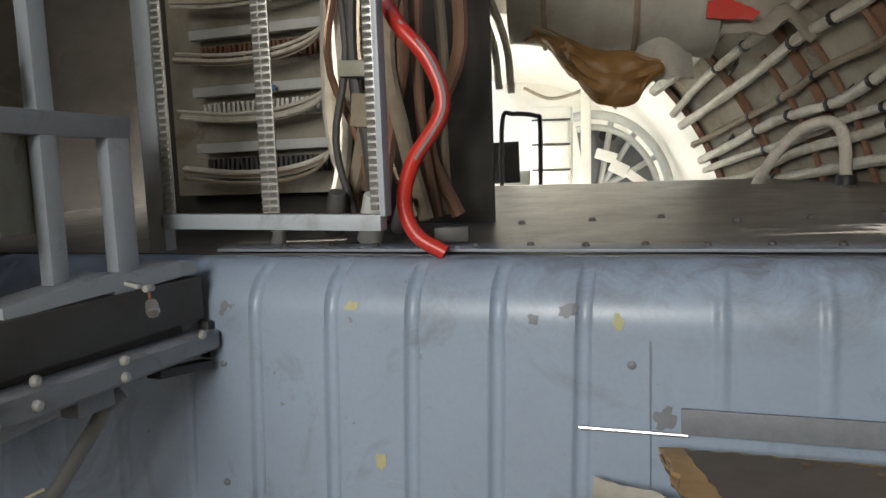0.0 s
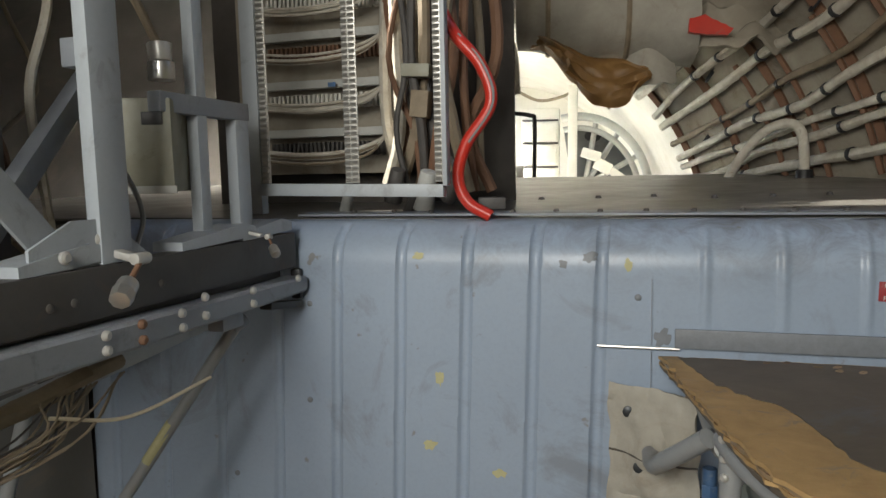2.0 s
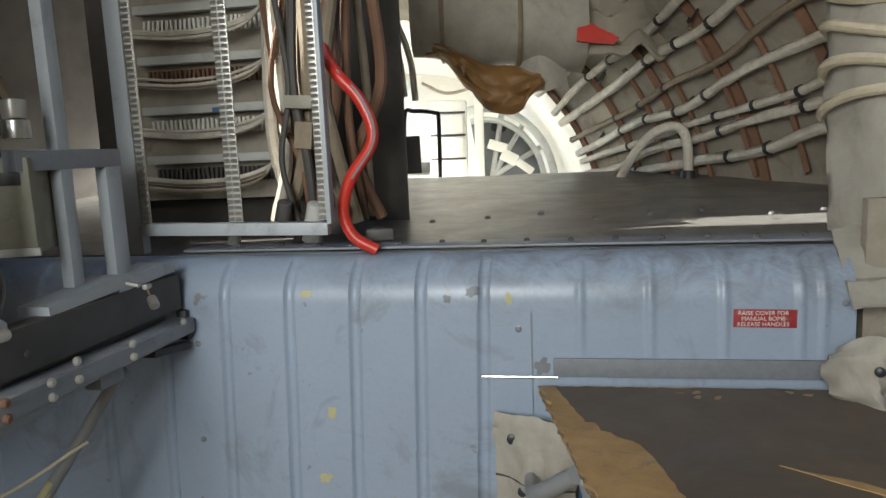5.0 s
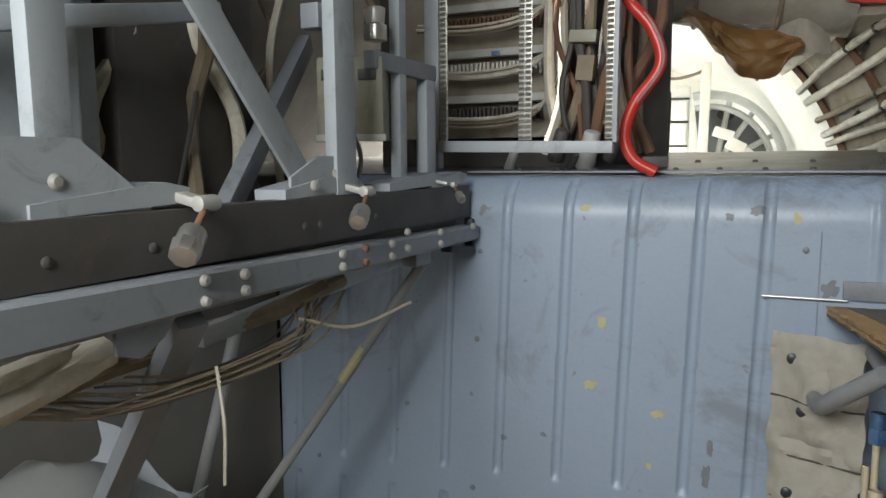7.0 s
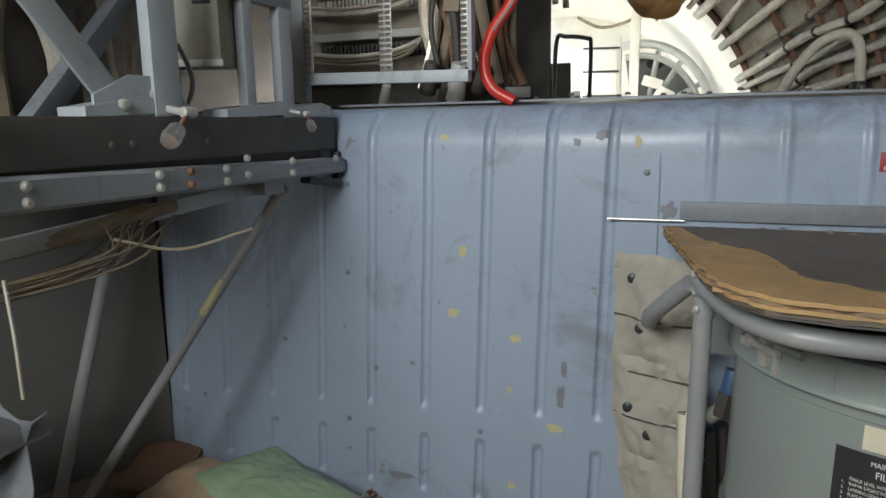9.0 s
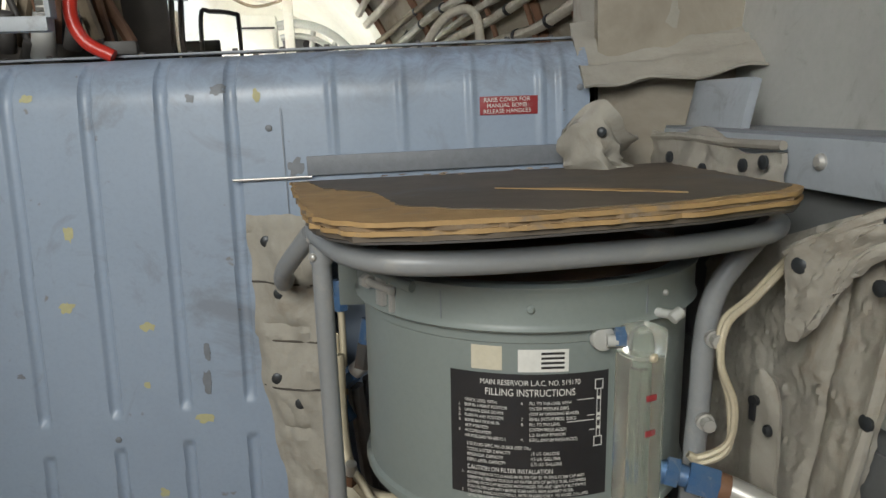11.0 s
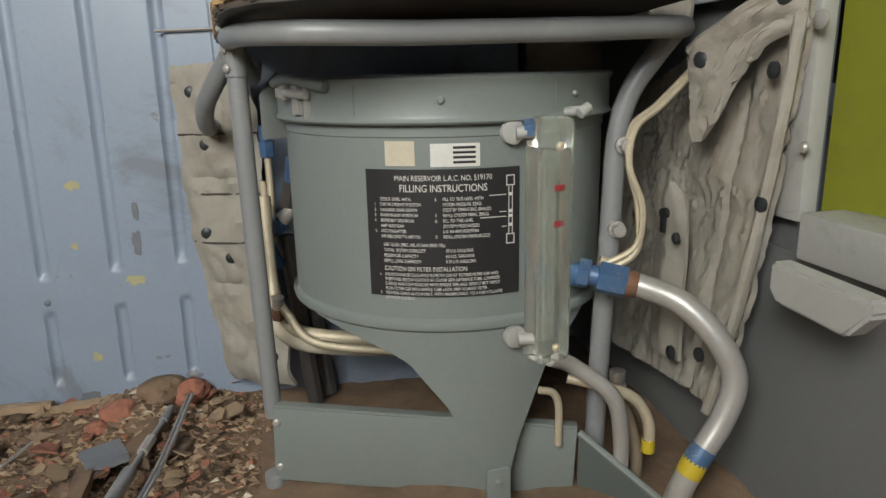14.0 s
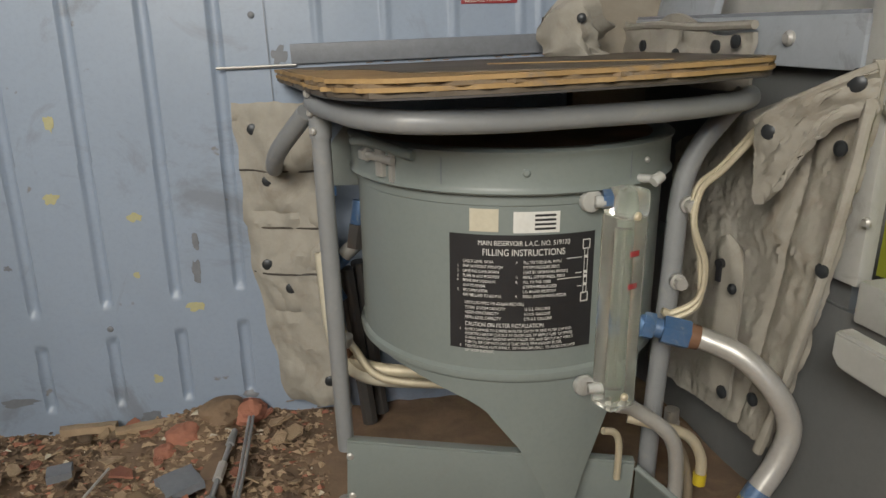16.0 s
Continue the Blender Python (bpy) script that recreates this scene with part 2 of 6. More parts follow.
def frame_along(a, b, up=(0, 0, 1)):
    """A matrix at a, with z towards b."""
    a, b = Vector(a), Vector(b)
    z = (b - a).normalized()
    u = Vector(up)
    if abs(z.dot(u)) > 0.97:
        u = Vector((0, 1, 0))
    x = u.cross(z).normalized()
    y = z.cross(x)
    return Matrix(((x.x, y.x, z.x, a.x), (x.y, y.y, z.y, a.y), (x.z, y.z, z.z, a.z), (0, 0, 0, 1)))


def add_box(bm, size, m=None, bevel=0.0015):
    r = bmesh.ops.create_cube(bm, size=1.0, matrix=(m or Matrix()) @ Matrix.Diagonal((*size, 1.0)))
    if bevel:
        edges = list({e for v in r["verts"] for e in v.link_edges})
        bmesh.ops.bevel(bm, geom=edges, offset=min(bevel, min(size) * 0.45), segments=2, affect="EDGES", profile=0.6)
    return bm


def box(size, m=None, bevel=0.0015):
    return add_box(bmesh.new(), size, m, bevel)


def add_cyl(bm, a, b, r1, r2=None, seg=16, bevel=0.0):
    a, b = Vector(a), Vector(b)
    m = frame_along(a, b) @ Matrix.Translation((0, 0, (b - a).length / 2))
    r = bmesh.ops.create_cone(bm, cap_ends=True, segments=seg, radius1=r1, radius2=r1 if r2 is None else r2, depth=(b - a).length, matrix=m)
    if bevel:
        edges = [e for e in {e for v in r["verts"] for e in v.link_edges} if any(len(f.verts) > 4 for f in e.link_faces)]
        bmesh.ops.bevel(bm, geom=edges, offset=bevel, segments=2, affect="EDGES", profile=0.6)
    return bm


def smooth_path(pts, per=6):
    pts = [Vector(p) for p in pts]
    if len(pts) < 3:
        return pts
    ext = [2 * pts[0] - pts[1]] + pts + [2 * pts[-1] - pts[-2]]
    out = []
    for i in range(1, len(ext) - 2):
        p0, p1, p2, p3 = ext[i - 1 : i + 3]
        for k in range(per):
            t = k / per
            out.append(0.5 * ((2 * p1) + (p2 - p0) * t + (2 * p0 - 5 * p1 + 4 * p2 - p3) * t * t + (3 * p1 - p0 - 3 * p2 + p3) * t * t * t))
    out.append(pts[-1])
    return out


def add_tube(bm, pts, r, seg=10, per=6, wobble=0.0, cap=True):
    path = smooth_path(pts, per)
    rings, up = [], None
    for i, p in enumerate(path):
        d = (path[min(i + 1, len(path) - 1)] - path[max(i - 1, 0)]).normalized()
        if up is None:
            up = Vector((0, 0, 1)) if abs(d.z) < 0.9 else Vector((1, 0, 0))
        x = up.cross(d).normalized()
        y = d.cross(x)
        up = y
        rad = r(i / (len(path) - 1)) if callable(r) else r
        rings.append([bm.verts.new(p + (x * math.cos(2 * math.pi * k / seg) + y * math.sin(2 * math.pi * k / seg)) * rad * (1 + wobble * noise.noise(Vector((p.x * 60 + k, p.y * 60, p.z * 60))))) for k in range(seg)])
    for a, b in zip(rings, rings[1:]):
        for k in range(seg):
            bm.faces.new((a[k], a[(k + 1) % seg], b[(k + 1) % seg], b[k]))
    if cap:
        bm.faces.new(rings[0]), bm.faces.new(rings[-1][::-1])
    return bm


def tube(pts, r, seg=10, per=6, wobble=0.0):
    return add_tube(bmesh.new(), pts, r, seg, per, wobble)


def prism(points, depth, m=None, bevel=0.0):
    """A flat plate: an outline in x, y, pushed depth along z."""
    bm = bmesh.new()
    vs = [bm.verts.new((x, y, 0)) for x, y in points]
    f = bm.faces.new(vs)
    r = bmesh.ops.extrude_face_region(bm, geom=[f])
    bmesh.ops.translate(bm, vec=(0, 0, depth), verts=[v for v in r["geom"] if isinstance(v, bmesh.types.BMVert)])
    if bevel:
        bmesh.ops.bevel(bm, geom=bm.edges[:], offset=bevel, segments=2, affect="EDGES")
    if m is not None:
        bm.transform(m)
    return bm


def lathe(profile, seg=64, centre=(0, 0, 0)):
    bm = bmesh.new()
    rings = [[bm.verts.new((centre[0] + r * math.cos(2 * math.pi * k / seg), centre[1] + r * math.sin(2 * math.pi * k / seg), centre[2] + z)) for k in range(seg)] for r, z in profile]
    for a, b in zip(rings, rings[1:]):
        for k in range(seg):
            bm.faces.new((a[k], a[(k + 1) % seg], b[(k + 1) % seg], b[k]))
    return bm


def sheet(nx, ny, fn, thick=0.0):
    """A grid surface by fn(u, v), with u and v from 0 to 1, and a back at thick behind it."""
    bm = bmesh.new()
    g = [[bm.verts.new(fn(i / nx, j / ny)) for i in range(nx + 1)] for j in range(ny + 1)]
    for j in range(ny):
        for i in range(nx):
            bm.faces.new((g[j][i], g[j][i + 1], g[j + 1][i + 1], g[j + 1][i]))
    if thick:
        bmesh.ops.recalc_face_normals(bm, faces=bm.faces[:])
        bmesh.ops.solidify(bm, geom=bm.faces[:], thickness=thick)
    return bm


def rivet(bm, p, n, r=0.004, h=0.002):
    p, n = Vector(p), Vector(n).normalized()
    add_cyl(bm, p - n * 0.001, p + n * h, r, r * 0.65, 10)


def screw_part(name, parent, p, n, r, h, mat, label=""):
    bm = bmesh.new()
    p, n = Vector(p), Vector(n).normalized()
    add_cyl(bm, p - n * 0.001, p + n * h * 0.5, r, r, 12)
    add_cyl(bm, p + n * h * 0.5, p + n * h, r, r * 0.6, 12)
    return part(name, bm, mat, parent, label)


def wall_y(z):
    return 0.785 + (z - 0.4) * 0.024


def lettering(name, text, size, mat, parent, place, align="LEFT"):
    """Raised print: place(x, y) gives the point and normal for the flat text."""
    cu = bpy.data.curves.new(name, "FONT")
    cu.body, cu.size, cu.align_x = text, size, align
    ob = bpy.data.objects.new(name, cu)
    scene.collection.objects.link(ob)
    me = bpy.data.meshes.new_from_object(ob.evaluated_get(bpy.context.evaluated_depsgraph_get()))
    bpy.data.objects.remove(ob)
    for v in me.vertices:
        v.co = PLACE @ place(v.co.x, v.co.y)
    me.materials.clear()
    me.materials.append(mat)
    o = new(name, me)
    o.parent = parent
    return o


# ---- the setting ----
def structure(name, bm, mat, label, category, smooth=True):
    return tagged(part(name, bm, mat, None, "", smooth), label, category, "", "structure")


# floor with its litter bed
def floor_fn(u, v):
    x, y = -1.9 + 3.4 * u, -2.3 + 3.2 * v
    h = 0.012 * noise.noise(Vector((x * 9, y * 9, 0))) + 0.006 * noise.noise(Vector((x * 31, y * 31, 3)))
    rise = 0.035 * math.exp(-(((x + 0.05) / 0.09) ** 2 + ((y - 0.72) / 0.09) ** 2))
    return (x, y, -0.012 + h + rise)


structure("floor", sheet(150, 150, floor_fn), M_DIRT, "brown floor thick with crumbled debris and dust", "floor")

# the ribbed spar cover: grooves pressed into one sheet that bends over at the top
GROOVES = [-0.893, -0.776, -0.655, -0.536, -0.422, -0.305, -0.191, -0.079, 0.025]
BUMPS = [0.191, 0.298, 0.406, 0.514, 0.546]


def groove(x, s):
    """How far the sheet is pressed back at x and s, the length up the sheet from z = 0."""
    d = 0.0
    for g in GROOVES:
        a = abs(x - g + (0.20 - s) * 0.029)
        if a < 0.0095:
            w = math.sqrt(max(1 - (a / 0.0095) ** 2, 0.0))
            lo, hi = 0.209 + 0.07 * (g + 0.19), 0.158 + 0.055 * (g + 0.19)
            up = min(max((s - lo) / 0.012, 0), 1) * min(max((0.80 - s) / 0.03, 0), 1)
            low = min(max((s - 0.028) / 0.012, 0), 1) * min(max((hi - s) / 0.012, 0), 1)
            d = max(d, w * max(up, low) * 0.0075)
    for g in BUMPS:
        a = abs(x - g)
        if a < 0.011:
            d -= 0.004 * (0.5 + 0.5 * math.cos(math.pi * a / 0.011)) * min(max((s - 0.60) / 0.03, 0), 1) * min(max((0.80 - s) / 0.05, 0), 1)
    return d


def spar_point(x, s):
    R, z0 = 0.075, 0.70
    dent = 0.0015 * noise.noise(Vector((x * 7, s * 7, 1))) - groove(x, s)
    if s < z0:
        return Vector((x, wall_y(s) - dent, s))
    a = (s - z0) / R
    if a < math.pi / 2:
        return Vector((x, wall_y(z0) + R - (R + dent) * math.cos(a), z0 + (R + dent) * math.sin(a)))
    d = (a - math.pi / 2) * R
    return Vector((x, wall_y(z0) + R + d, z0 + R + d * 0.06 + dent))


xs = set()
for g in GROOVES + BUMPS:
    xs.update(round(g + k * 0.0024, 4) for k in range(-11, 14))
xs.update(round(-0.94 + 0.03 * k, 4) for k in range(52))
xs = sorted(x for x in xs if -0.94 <= x <= 0.60)
ss = sorted({round(v, 4) for v in [-0.05, -0.02, 0.0] + [0.024 + 0.004 * k for k in range(6)] + [0.06, 0.08] + [0.10 + 0.005 * k for k in range(16)] + [0.18 + 0.005 * k for k in range(12)]
             + [0.25 + 0.05 * k for k in range(9)] + [0.69 + 0.008 * k for k in range(17)] + [0.83]})
bm = bmesh.new()
g = [[bm.verts.new(spar_point(x, s)) for x in xs] for s in ss]
for a, b in zip(g, g[1:]):
    for i in range(len(xs) - 1):
        bm.faces.new((a[i], a[i + 1], b[i + 1], b[i]))
spar = structure("wall_spar", bm, M_WALL, "blue-grey painted ribbed metal spar cover with scuffs and chips", "wall")

# upper walkway skin behind the bend, rising gently to the far side
def top_fn(u, v):
    x, y = -1.80 + 3.10 * u, 0.885 + 1.5 * v
    z = 0.7765 + 0.058 * v ** 0.9 + 0.003 * noise.noise(Vector((x * 5, y * 5, 0)))
    return (x, y, z)


structure("wing_top", sheet(50, 30, top_fn, 0.004), M_TOP, "worn grey-brown metal walkway over the wing spar", "floor")
bm = bmesh.new()
add_box(bm, (1.15, 0.05, 0.004), pose(0.05, 0.905, 0.7835, 3), 0.001)
structure("trim_walkway_strip", bm, M_RAIL, "grey metal joint strip along the walkway edge", "trim")
bm = bmesh.new()
for k in range(15):
    rivet(bm, (-0.42 + 0.075 * k, 0.905 + 0.008 * (k % 2), 0.786), (0, -0.1, 1), 0.006, 0.004)
for k in range(9):
    rivet(bm, (-0.1 + 0.11 * k, 1.12 + 0.05 * (k % 3), 0.7995), (0, -0.1, 1), 0.007, 0.004)
part("rivet", bm, M_DARK, bpy.data.objects["trim_walkway_strip"], "dark raised screw heads")
structure("trim_panel_edge", box((0.0009, 0.0010, 0.52), pose(0.114, wall_y(0.45) - 0.0008, 0.43, 0, 0, 0), 0), M_RAIL, "thin dark lap line between two cover panels", "trim", False)

# left end: the cover turns into a curved duct side, its colour darkened for shade
def left_fn(u, v):
    a = u * 1.25
    x = -0.94 - 0.35 * math.sin(a) * 0.75
    y = 0.775 - 0.62 * (1 - math.cos(a)) - 0.25 * u
    return (x, y + 0.004 * noise.noise(Vector((u * 8, v * 8, 0))), -0.05 + 0.80 * v)


structure("wall_left_duct", sheet(30, 20, left_fn, 0.004), M_DUCTSIDE, "grey curved metal duct side beside the spar, coloured darker for the rail's shade", "wall")

PLACE = CORNER
# right side wall of the compartment, slanting towards the spar
def side_x(y):
    return 0.497 + 0.22 * max(y, -0.30)


SIDE = math.degrees(math.atan(0.22))
def side_fn(y0, y1, z0, z1, off=0.0):
    return lambda u, v: (side_x(y0 + (y1 - y0) * u) + off, y0 + (y1 - y0) * u, z0 + (z1 - z0) * v)


structure("wall_right", sheet(4, 4, side_fn(-2.3, 0.62, 0.02, 0.335, 0.012), -0.02), M_GREYPANEL, "flat grey lower side panel of the fuselage", "wall")
structure("wall_right_upper", sheet(4, 4, side_fn(-0.05, 0.62, 0.335, 0.61, 0.018), -0.02), M_GREYPANEL, "grey metal side panel behind the quilted cloth", "wall")

# pale window frame and the yellow-green panel outside it
win = structure("window_1", sheet(1, 1, side_fn(-2.3, -0.062, 0.372, 1.6, 0.035), 0.01), M_OLIVE, "yellow-green primed panel seen through the side opening", "window")
def side_matrix(y, z, off=0.0):
    return pose(side_x(y) + off, y, z, 0, 0, -SIDE)


part("window_frame", box((0.018, 0.036, 1.22), side_matrix(-0.050, 0.975, 0.012), 0.004), M_PALEGREY, win, "pale grey painted window post")
part("window_sill", box((0.05, 0.56, 0.042), side_matrix(-0.35, 0.356, 0.012), 0.004), M_PALEGREY, win, "pale grey scuffed window sill")
part("sill_bracket", prism([(0, 0.012), (0.010, 0.002), (0.085, 0.0), (0.105, 0.022), (0.105, 0.034), (0, 0.036)], 0.020, Matrix.Translation((side_x(-0.13) - 0.020, -0.092, 0.308)) @ pose(0, 0, 0, 90, 0, -90 - SIDE), 0.003), M_PALEGREY, win, "bent grey tray below the sill")
screw_part("screw", win, (side_x(-0.068) - 0.006, -0.075, 0.535), (-1, 0.2, 0), 0.008, 0.004, M_ALU)
screw_part("screw", win, (side_x(-0.068) - 0.004, -0.070, 0.432), (-1, 0.2, 0), 0.005, 0.004, M_ALU)

PLACE = HERE
# unseen closing shell, added to shut out light: curved above, an opening behind the camera
def shell_fn(u, v):
    a = math.radians(-8 + 196 * u)
    y = -2.3 + 3.1 * v
    return (-0.25 + 1.28 * math.cos(a), y, 0.62 + 1.15 * math.sin(a))


structure("ceiling", sheet(40, 10, shell_fn, 0.02), M_GLOOM, "unseen dark curved shell added to enclose the room overhead", "ceiling")
# rear wall, out of view, made up with an opening in it
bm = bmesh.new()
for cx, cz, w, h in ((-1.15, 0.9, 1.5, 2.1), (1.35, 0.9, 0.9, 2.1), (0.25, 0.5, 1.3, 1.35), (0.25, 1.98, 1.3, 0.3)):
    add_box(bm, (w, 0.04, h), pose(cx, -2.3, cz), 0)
structure("wall_back", bm, M_GLOOM, "unseen dark rear wall with an added opening", "wall", False)
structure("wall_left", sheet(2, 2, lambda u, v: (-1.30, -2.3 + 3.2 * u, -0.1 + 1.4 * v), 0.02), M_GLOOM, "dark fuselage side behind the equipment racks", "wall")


PLACE = FAR
# far fuselage beyond the walkway
def far_R(y):
    return 0.90 + max(2.4 - y, 0) * 0.35


def far_point(y, deg, inset=0.0):
    r = far_R(y) - inset
    return Vector((-0.25 + r * math.cos(radians(deg)), y, 0.60 + r * math.sin(radians(deg))))


structure("wall_far_lining", sheet(36, 40, lambda u, v: far_point(0.85 + 1.55 * u, 5 + 80 * v) + Vector((0, 0, 0.012 * noise.noise(Vector((u * 9, v * 9, 0))))), 0.01), M_SKIN, "stained pale fuselage lining above the wing walkway", "wall")
structure("wall_far_left", sheet(20, 16, lambda u, v: far_point(0.85 + 1.55 * u, 85 + 95 * v), 0.01), M_GLOOM, "fuselage side with the gloom behind the wiring in its dark colour", "wall")
structure("wall_cabin_lining", sheet(16, 30, lambda u, v: far_point(2.4 + 2.0 * u, 5 + 93 * v), 0.01), M_WHITEWALL, "white painted cabin lining in strong daylight", "wall")


# lining left out between 98 and 140 degrees, a gap added for the sun
structure("wall_cabin_left", sheet(16, 10, lambda u, v: far_point(2.4 + 2.0 * u, 140 + 45 * v), 0.01), M_WHITEWALL, "white painted cabin side below the roof gap added for the sun", "wall")
PLACE = HERE
# plate added to stop light leaking in under and behind the spar
structure("wall_spar_back", box((3.2, 0.03, 0.86), pose(-0.3, 0.96, 0.33), 0), M_GLOOM, "added dark plate blocking stray light behind the spar", "wall", False)
structure("wall_spar_end", box((0.50, 0.02, 0.60), pose(0.862, 0.835, 0.55), 0), M_SKIN, "stained pale panel beside the end of the spar cover", "wall", False)
# annulus added to fill the leaking gap between near and far shells
structure("wall_ring", sheet(48, 2, lambda u, v: (-0.25 + (1.26 + 0.6 * v) * math.cos(radians(-10 + 200 * u)), 0.82, 0.62 + (1.13 + 0.6 * v) * math.sin(radians(-10 + 200 * u))), 0.02), M_GLOOM, "added dark ring blocking stray light between the two shells", "wall")


# ---- reservoir corner ----
PLACE = CORNER
AX, AY, RT = 0.2885, 0.248, 0.175
FACE = math.atan2(-0.912, -0.41) - 0.02  # the way the placard faces


def around(s, z, out=0.0):
    """A point on the tank: s is the length to the right of the placard's middle."""
    a = FACE + s / RT
    r = RT + out
    return Vector((AX + r * math.cos(a), AY + r * math.sin(a), z))


def rf(r, f, z):
    """Right of and in front of the tank's axis."""
    return Vector((AX + 0.912 * r - 0.41 * f, AY - 0.41 * r - 0.912 * f, z))


tank = thing("hydraulic_reservoir", "grey-green painted cylindrical hydraulic reservoir with black instruction placard", "reservoir")
prof = [(0.0, 0.268), (0.10, 0.262), (RT - 0.004, 0.258), (RT, 0.262), (RT, 0.4435), (RT + 0.0012, 0.4445), (RT + 0.0012, 0.456), (RT - 0.002, 0.459)]
part("shell", lathe(prof, 72, (AX, AY, 0)), M_TANK, tank)
part("weld_bead", lathe([(RT, 0.258), (RT + 0.004, 0.261), (RT + 0.005, 0.265), (RT + 0.004, 0.269), (RT, 0.272)], 72, (AX, AY, 0)), M_TANK, tank, "raised seam bead round the lower shell")
part("clamp_band", lathe([(RT, 0.455), (RT + 0.008, 0.4555), (RT + 0.010, 0.4575), (RT + 0.008, 0.460), (RT + 0.007, 0.463), (RT + 0.007, 0.490), (RT + 0.009, 0.493), (RT + 0.010, 0.496), (RT + 0.006, 0.4985), (RT - 0.006, 0.4985), (RT - 0.012, 0.4945), (0.10, 0.493), (0.0, 0.493)], 72, (AX, AY, 0)), M_TANK, tank, "grey clamp band and dusty lid")
part("lid_dust", lathe([(0.0, 0.496), (0.10, 0.4965), (RT - 0.016, 0.496), (RT - 0.013, 0.4952)], 48, (AX, AY, 0)), M_DIRT, tank, "brown dust lying on the lid")
bm = bmesh.new()
add_box(bm, (0.012, 0.030, 0.012), frame_along(around(-0.150, 0.478, 0.006), around(-0.150, 0.478, 0.02)), 0.002)
add_box(bm, (0.006, 0.034, 0.010), frame_along(around(-0.134, 0.476, 0.006), around(-0.134, 0.476, 0.02)), 0.002)
add_cyl(bm, around(-0.170, 0.484, 0.014), around(-0.128, 0.482, 0.013), 0.0042, None, 12, 0.001)
add_cyl(bm, around(-0.172, 0.484, 0.014), around(-0.164, 0.484, 0.014), 0.0075, None, 6, 0.001)
part("band_latch", bm, M_ALU, tank, "metal latch bolt of the clamp band")
bm = bmesh.new()
add_tube(bm, [around(-0.200 + 0.012 * k, 0.493 + 0.004 * math.sin(0.5 * k), 0.012) for k in range(9)], 0.0052, 10, 3)
part("band_hook", bm, M_TANK, tank, "grey round bar ending hooked over the band")
for s0 in (-0.078, 0.108):
    part("band_joint", box((0.0010, 0.026, 0.0008), frame_along(around(s0, 0.477, 0.0072), around(s0, 0.477, 0.1)), 0), M_DULLPATCH, tank, "fine dark joint line in the band")
screw_part("band_screw", tank, around(0.0, 0.477, 0.007), around(0, 0, 1) - around(0, 0, 0), 0.0038, 0.003, M_TANK)
screw_part("band_screw", tank, around(0.132, 0.479, 0.007), around(0.132, 0, 1) - around(0.132, 0, 0), 0.003, 0.003, M_ALU)

# skirt that narrows into the front leg, cut out of the same cylinder
bm = bmesh.new()
rows = []
for k in range(37):
    v = k / 36
    z = 0.262 - 0.205 * v
    left = float(np.interp(v, (0, 0.06, 0.127, 0.18, 0.4, 0.62, 0.79, 1), (-1.1, -0.61, -0.33, -0.21, 0.0, 0.13, 0.22, 0.27)))
    right = float(np.interp(v, (0, 0.2, 0.4, 0.62, 0.79, 1), (1.0, 0.64, 0.53, 0.42, 0.37, 0.34)))
    rows.append([bm.verts.new(around((left + (right - left) * i / 14) * RT, z, 0.0)) for i in range(15)])
for a, b in zip(rows, rows[1:]):
    for i in range(14):
        bm.faces.new((a[i], a[i + 1], b[i + 1], b[i]))
bmesh.ops.recalc_face_normals(bm, faces=bm.faces[:])
bmesh.ops.solidify(bm, geom=bm.faces[:], thickness=0.003)
part("leg_skirt", bm, M_TANK, tank, "curved sheet leg tapering to the foot")
bm = bmesh.new()
add_box(bm, (0.026, 0.004, 0.055), frame_along(around(0.050, 0.082, 0.004), around(0.050, 0.082, 0.1)) @ pose(0, 0, 0, 90), 0.002)
for dz in (-0.012, 0.012):
    rivet(bm, around(0.050, 0.082 + dz, 0.006), around(0.050, 0, 1) - around(0.050, 0, 0), 0.0045, 0.003)
part("foot_bracket", bm, M_TANK, tank, "riveted foot bracket of the leg")

# placard with its print wrapped round the shell
bm = bmesh.new()
PW, PZ0, PZ1 = 0.146, 0.294, 0.4155
rows = [[bm.verts.new(around(-PW / 2 + PW * i / 20, z, 0.0008)) for i in range(21)] for z in (PZ0, PZ1)]
for i in range(20):
    bm.faces.new((rows[0][i], rows[0][i + 1], rows[1][i + 1], rows[1][i]))
placard = part("placard", bm, M_BLACK, tank, "black placard printed with white filling instructions")


def on_placard(x0, z0, squeeze=0.78):
    return lambda x, y: around(-PW / 2 + x0 + x * squeeze, PZ1 - z0 + y, 0.0014)


def printed(text, x0, z0, size, align="LEFT", squeeze=0.74):
    lettering("print", text, size, M_WHITE, placard, on_placard(x0, z0, squeeze), align)


k = PW / 588.0  # placard units
def line(text, px, py, h, align="LEFT", squeeze=0.74):
    printed(text, px * k, py * k, h * k * 1.42, align, squeeze)


line("MAIN RESERVOIR L.A.C. NO. 519170", 296, 42, 20, "CENTER", 0.80)
line("FILLING INSTRUCTIONS", 296, 83, 27, "CENTER", 0.79)
for i, (no, txt) in enumerate((("", "CHECK LEVEL WITH:"), ("1.", "SHIP IN 3 POINT POSITION"), ("2.", "LANDING GEAR DOWN"), ("3.", "FLAPS IN ANY POSITION"), ("4.", "BOMB BAY DOORS IN"), ("", "ANY POSITION"), ("5.", "ACCUMULATOR:"), ("", "AIR PRELOAD TO 600 P.S.I."))):
    if no:
        line(no, 32, 116 + 20.3 * i, 12)
    line(txt, 56, 116 + 20.3 * i, 12.5)
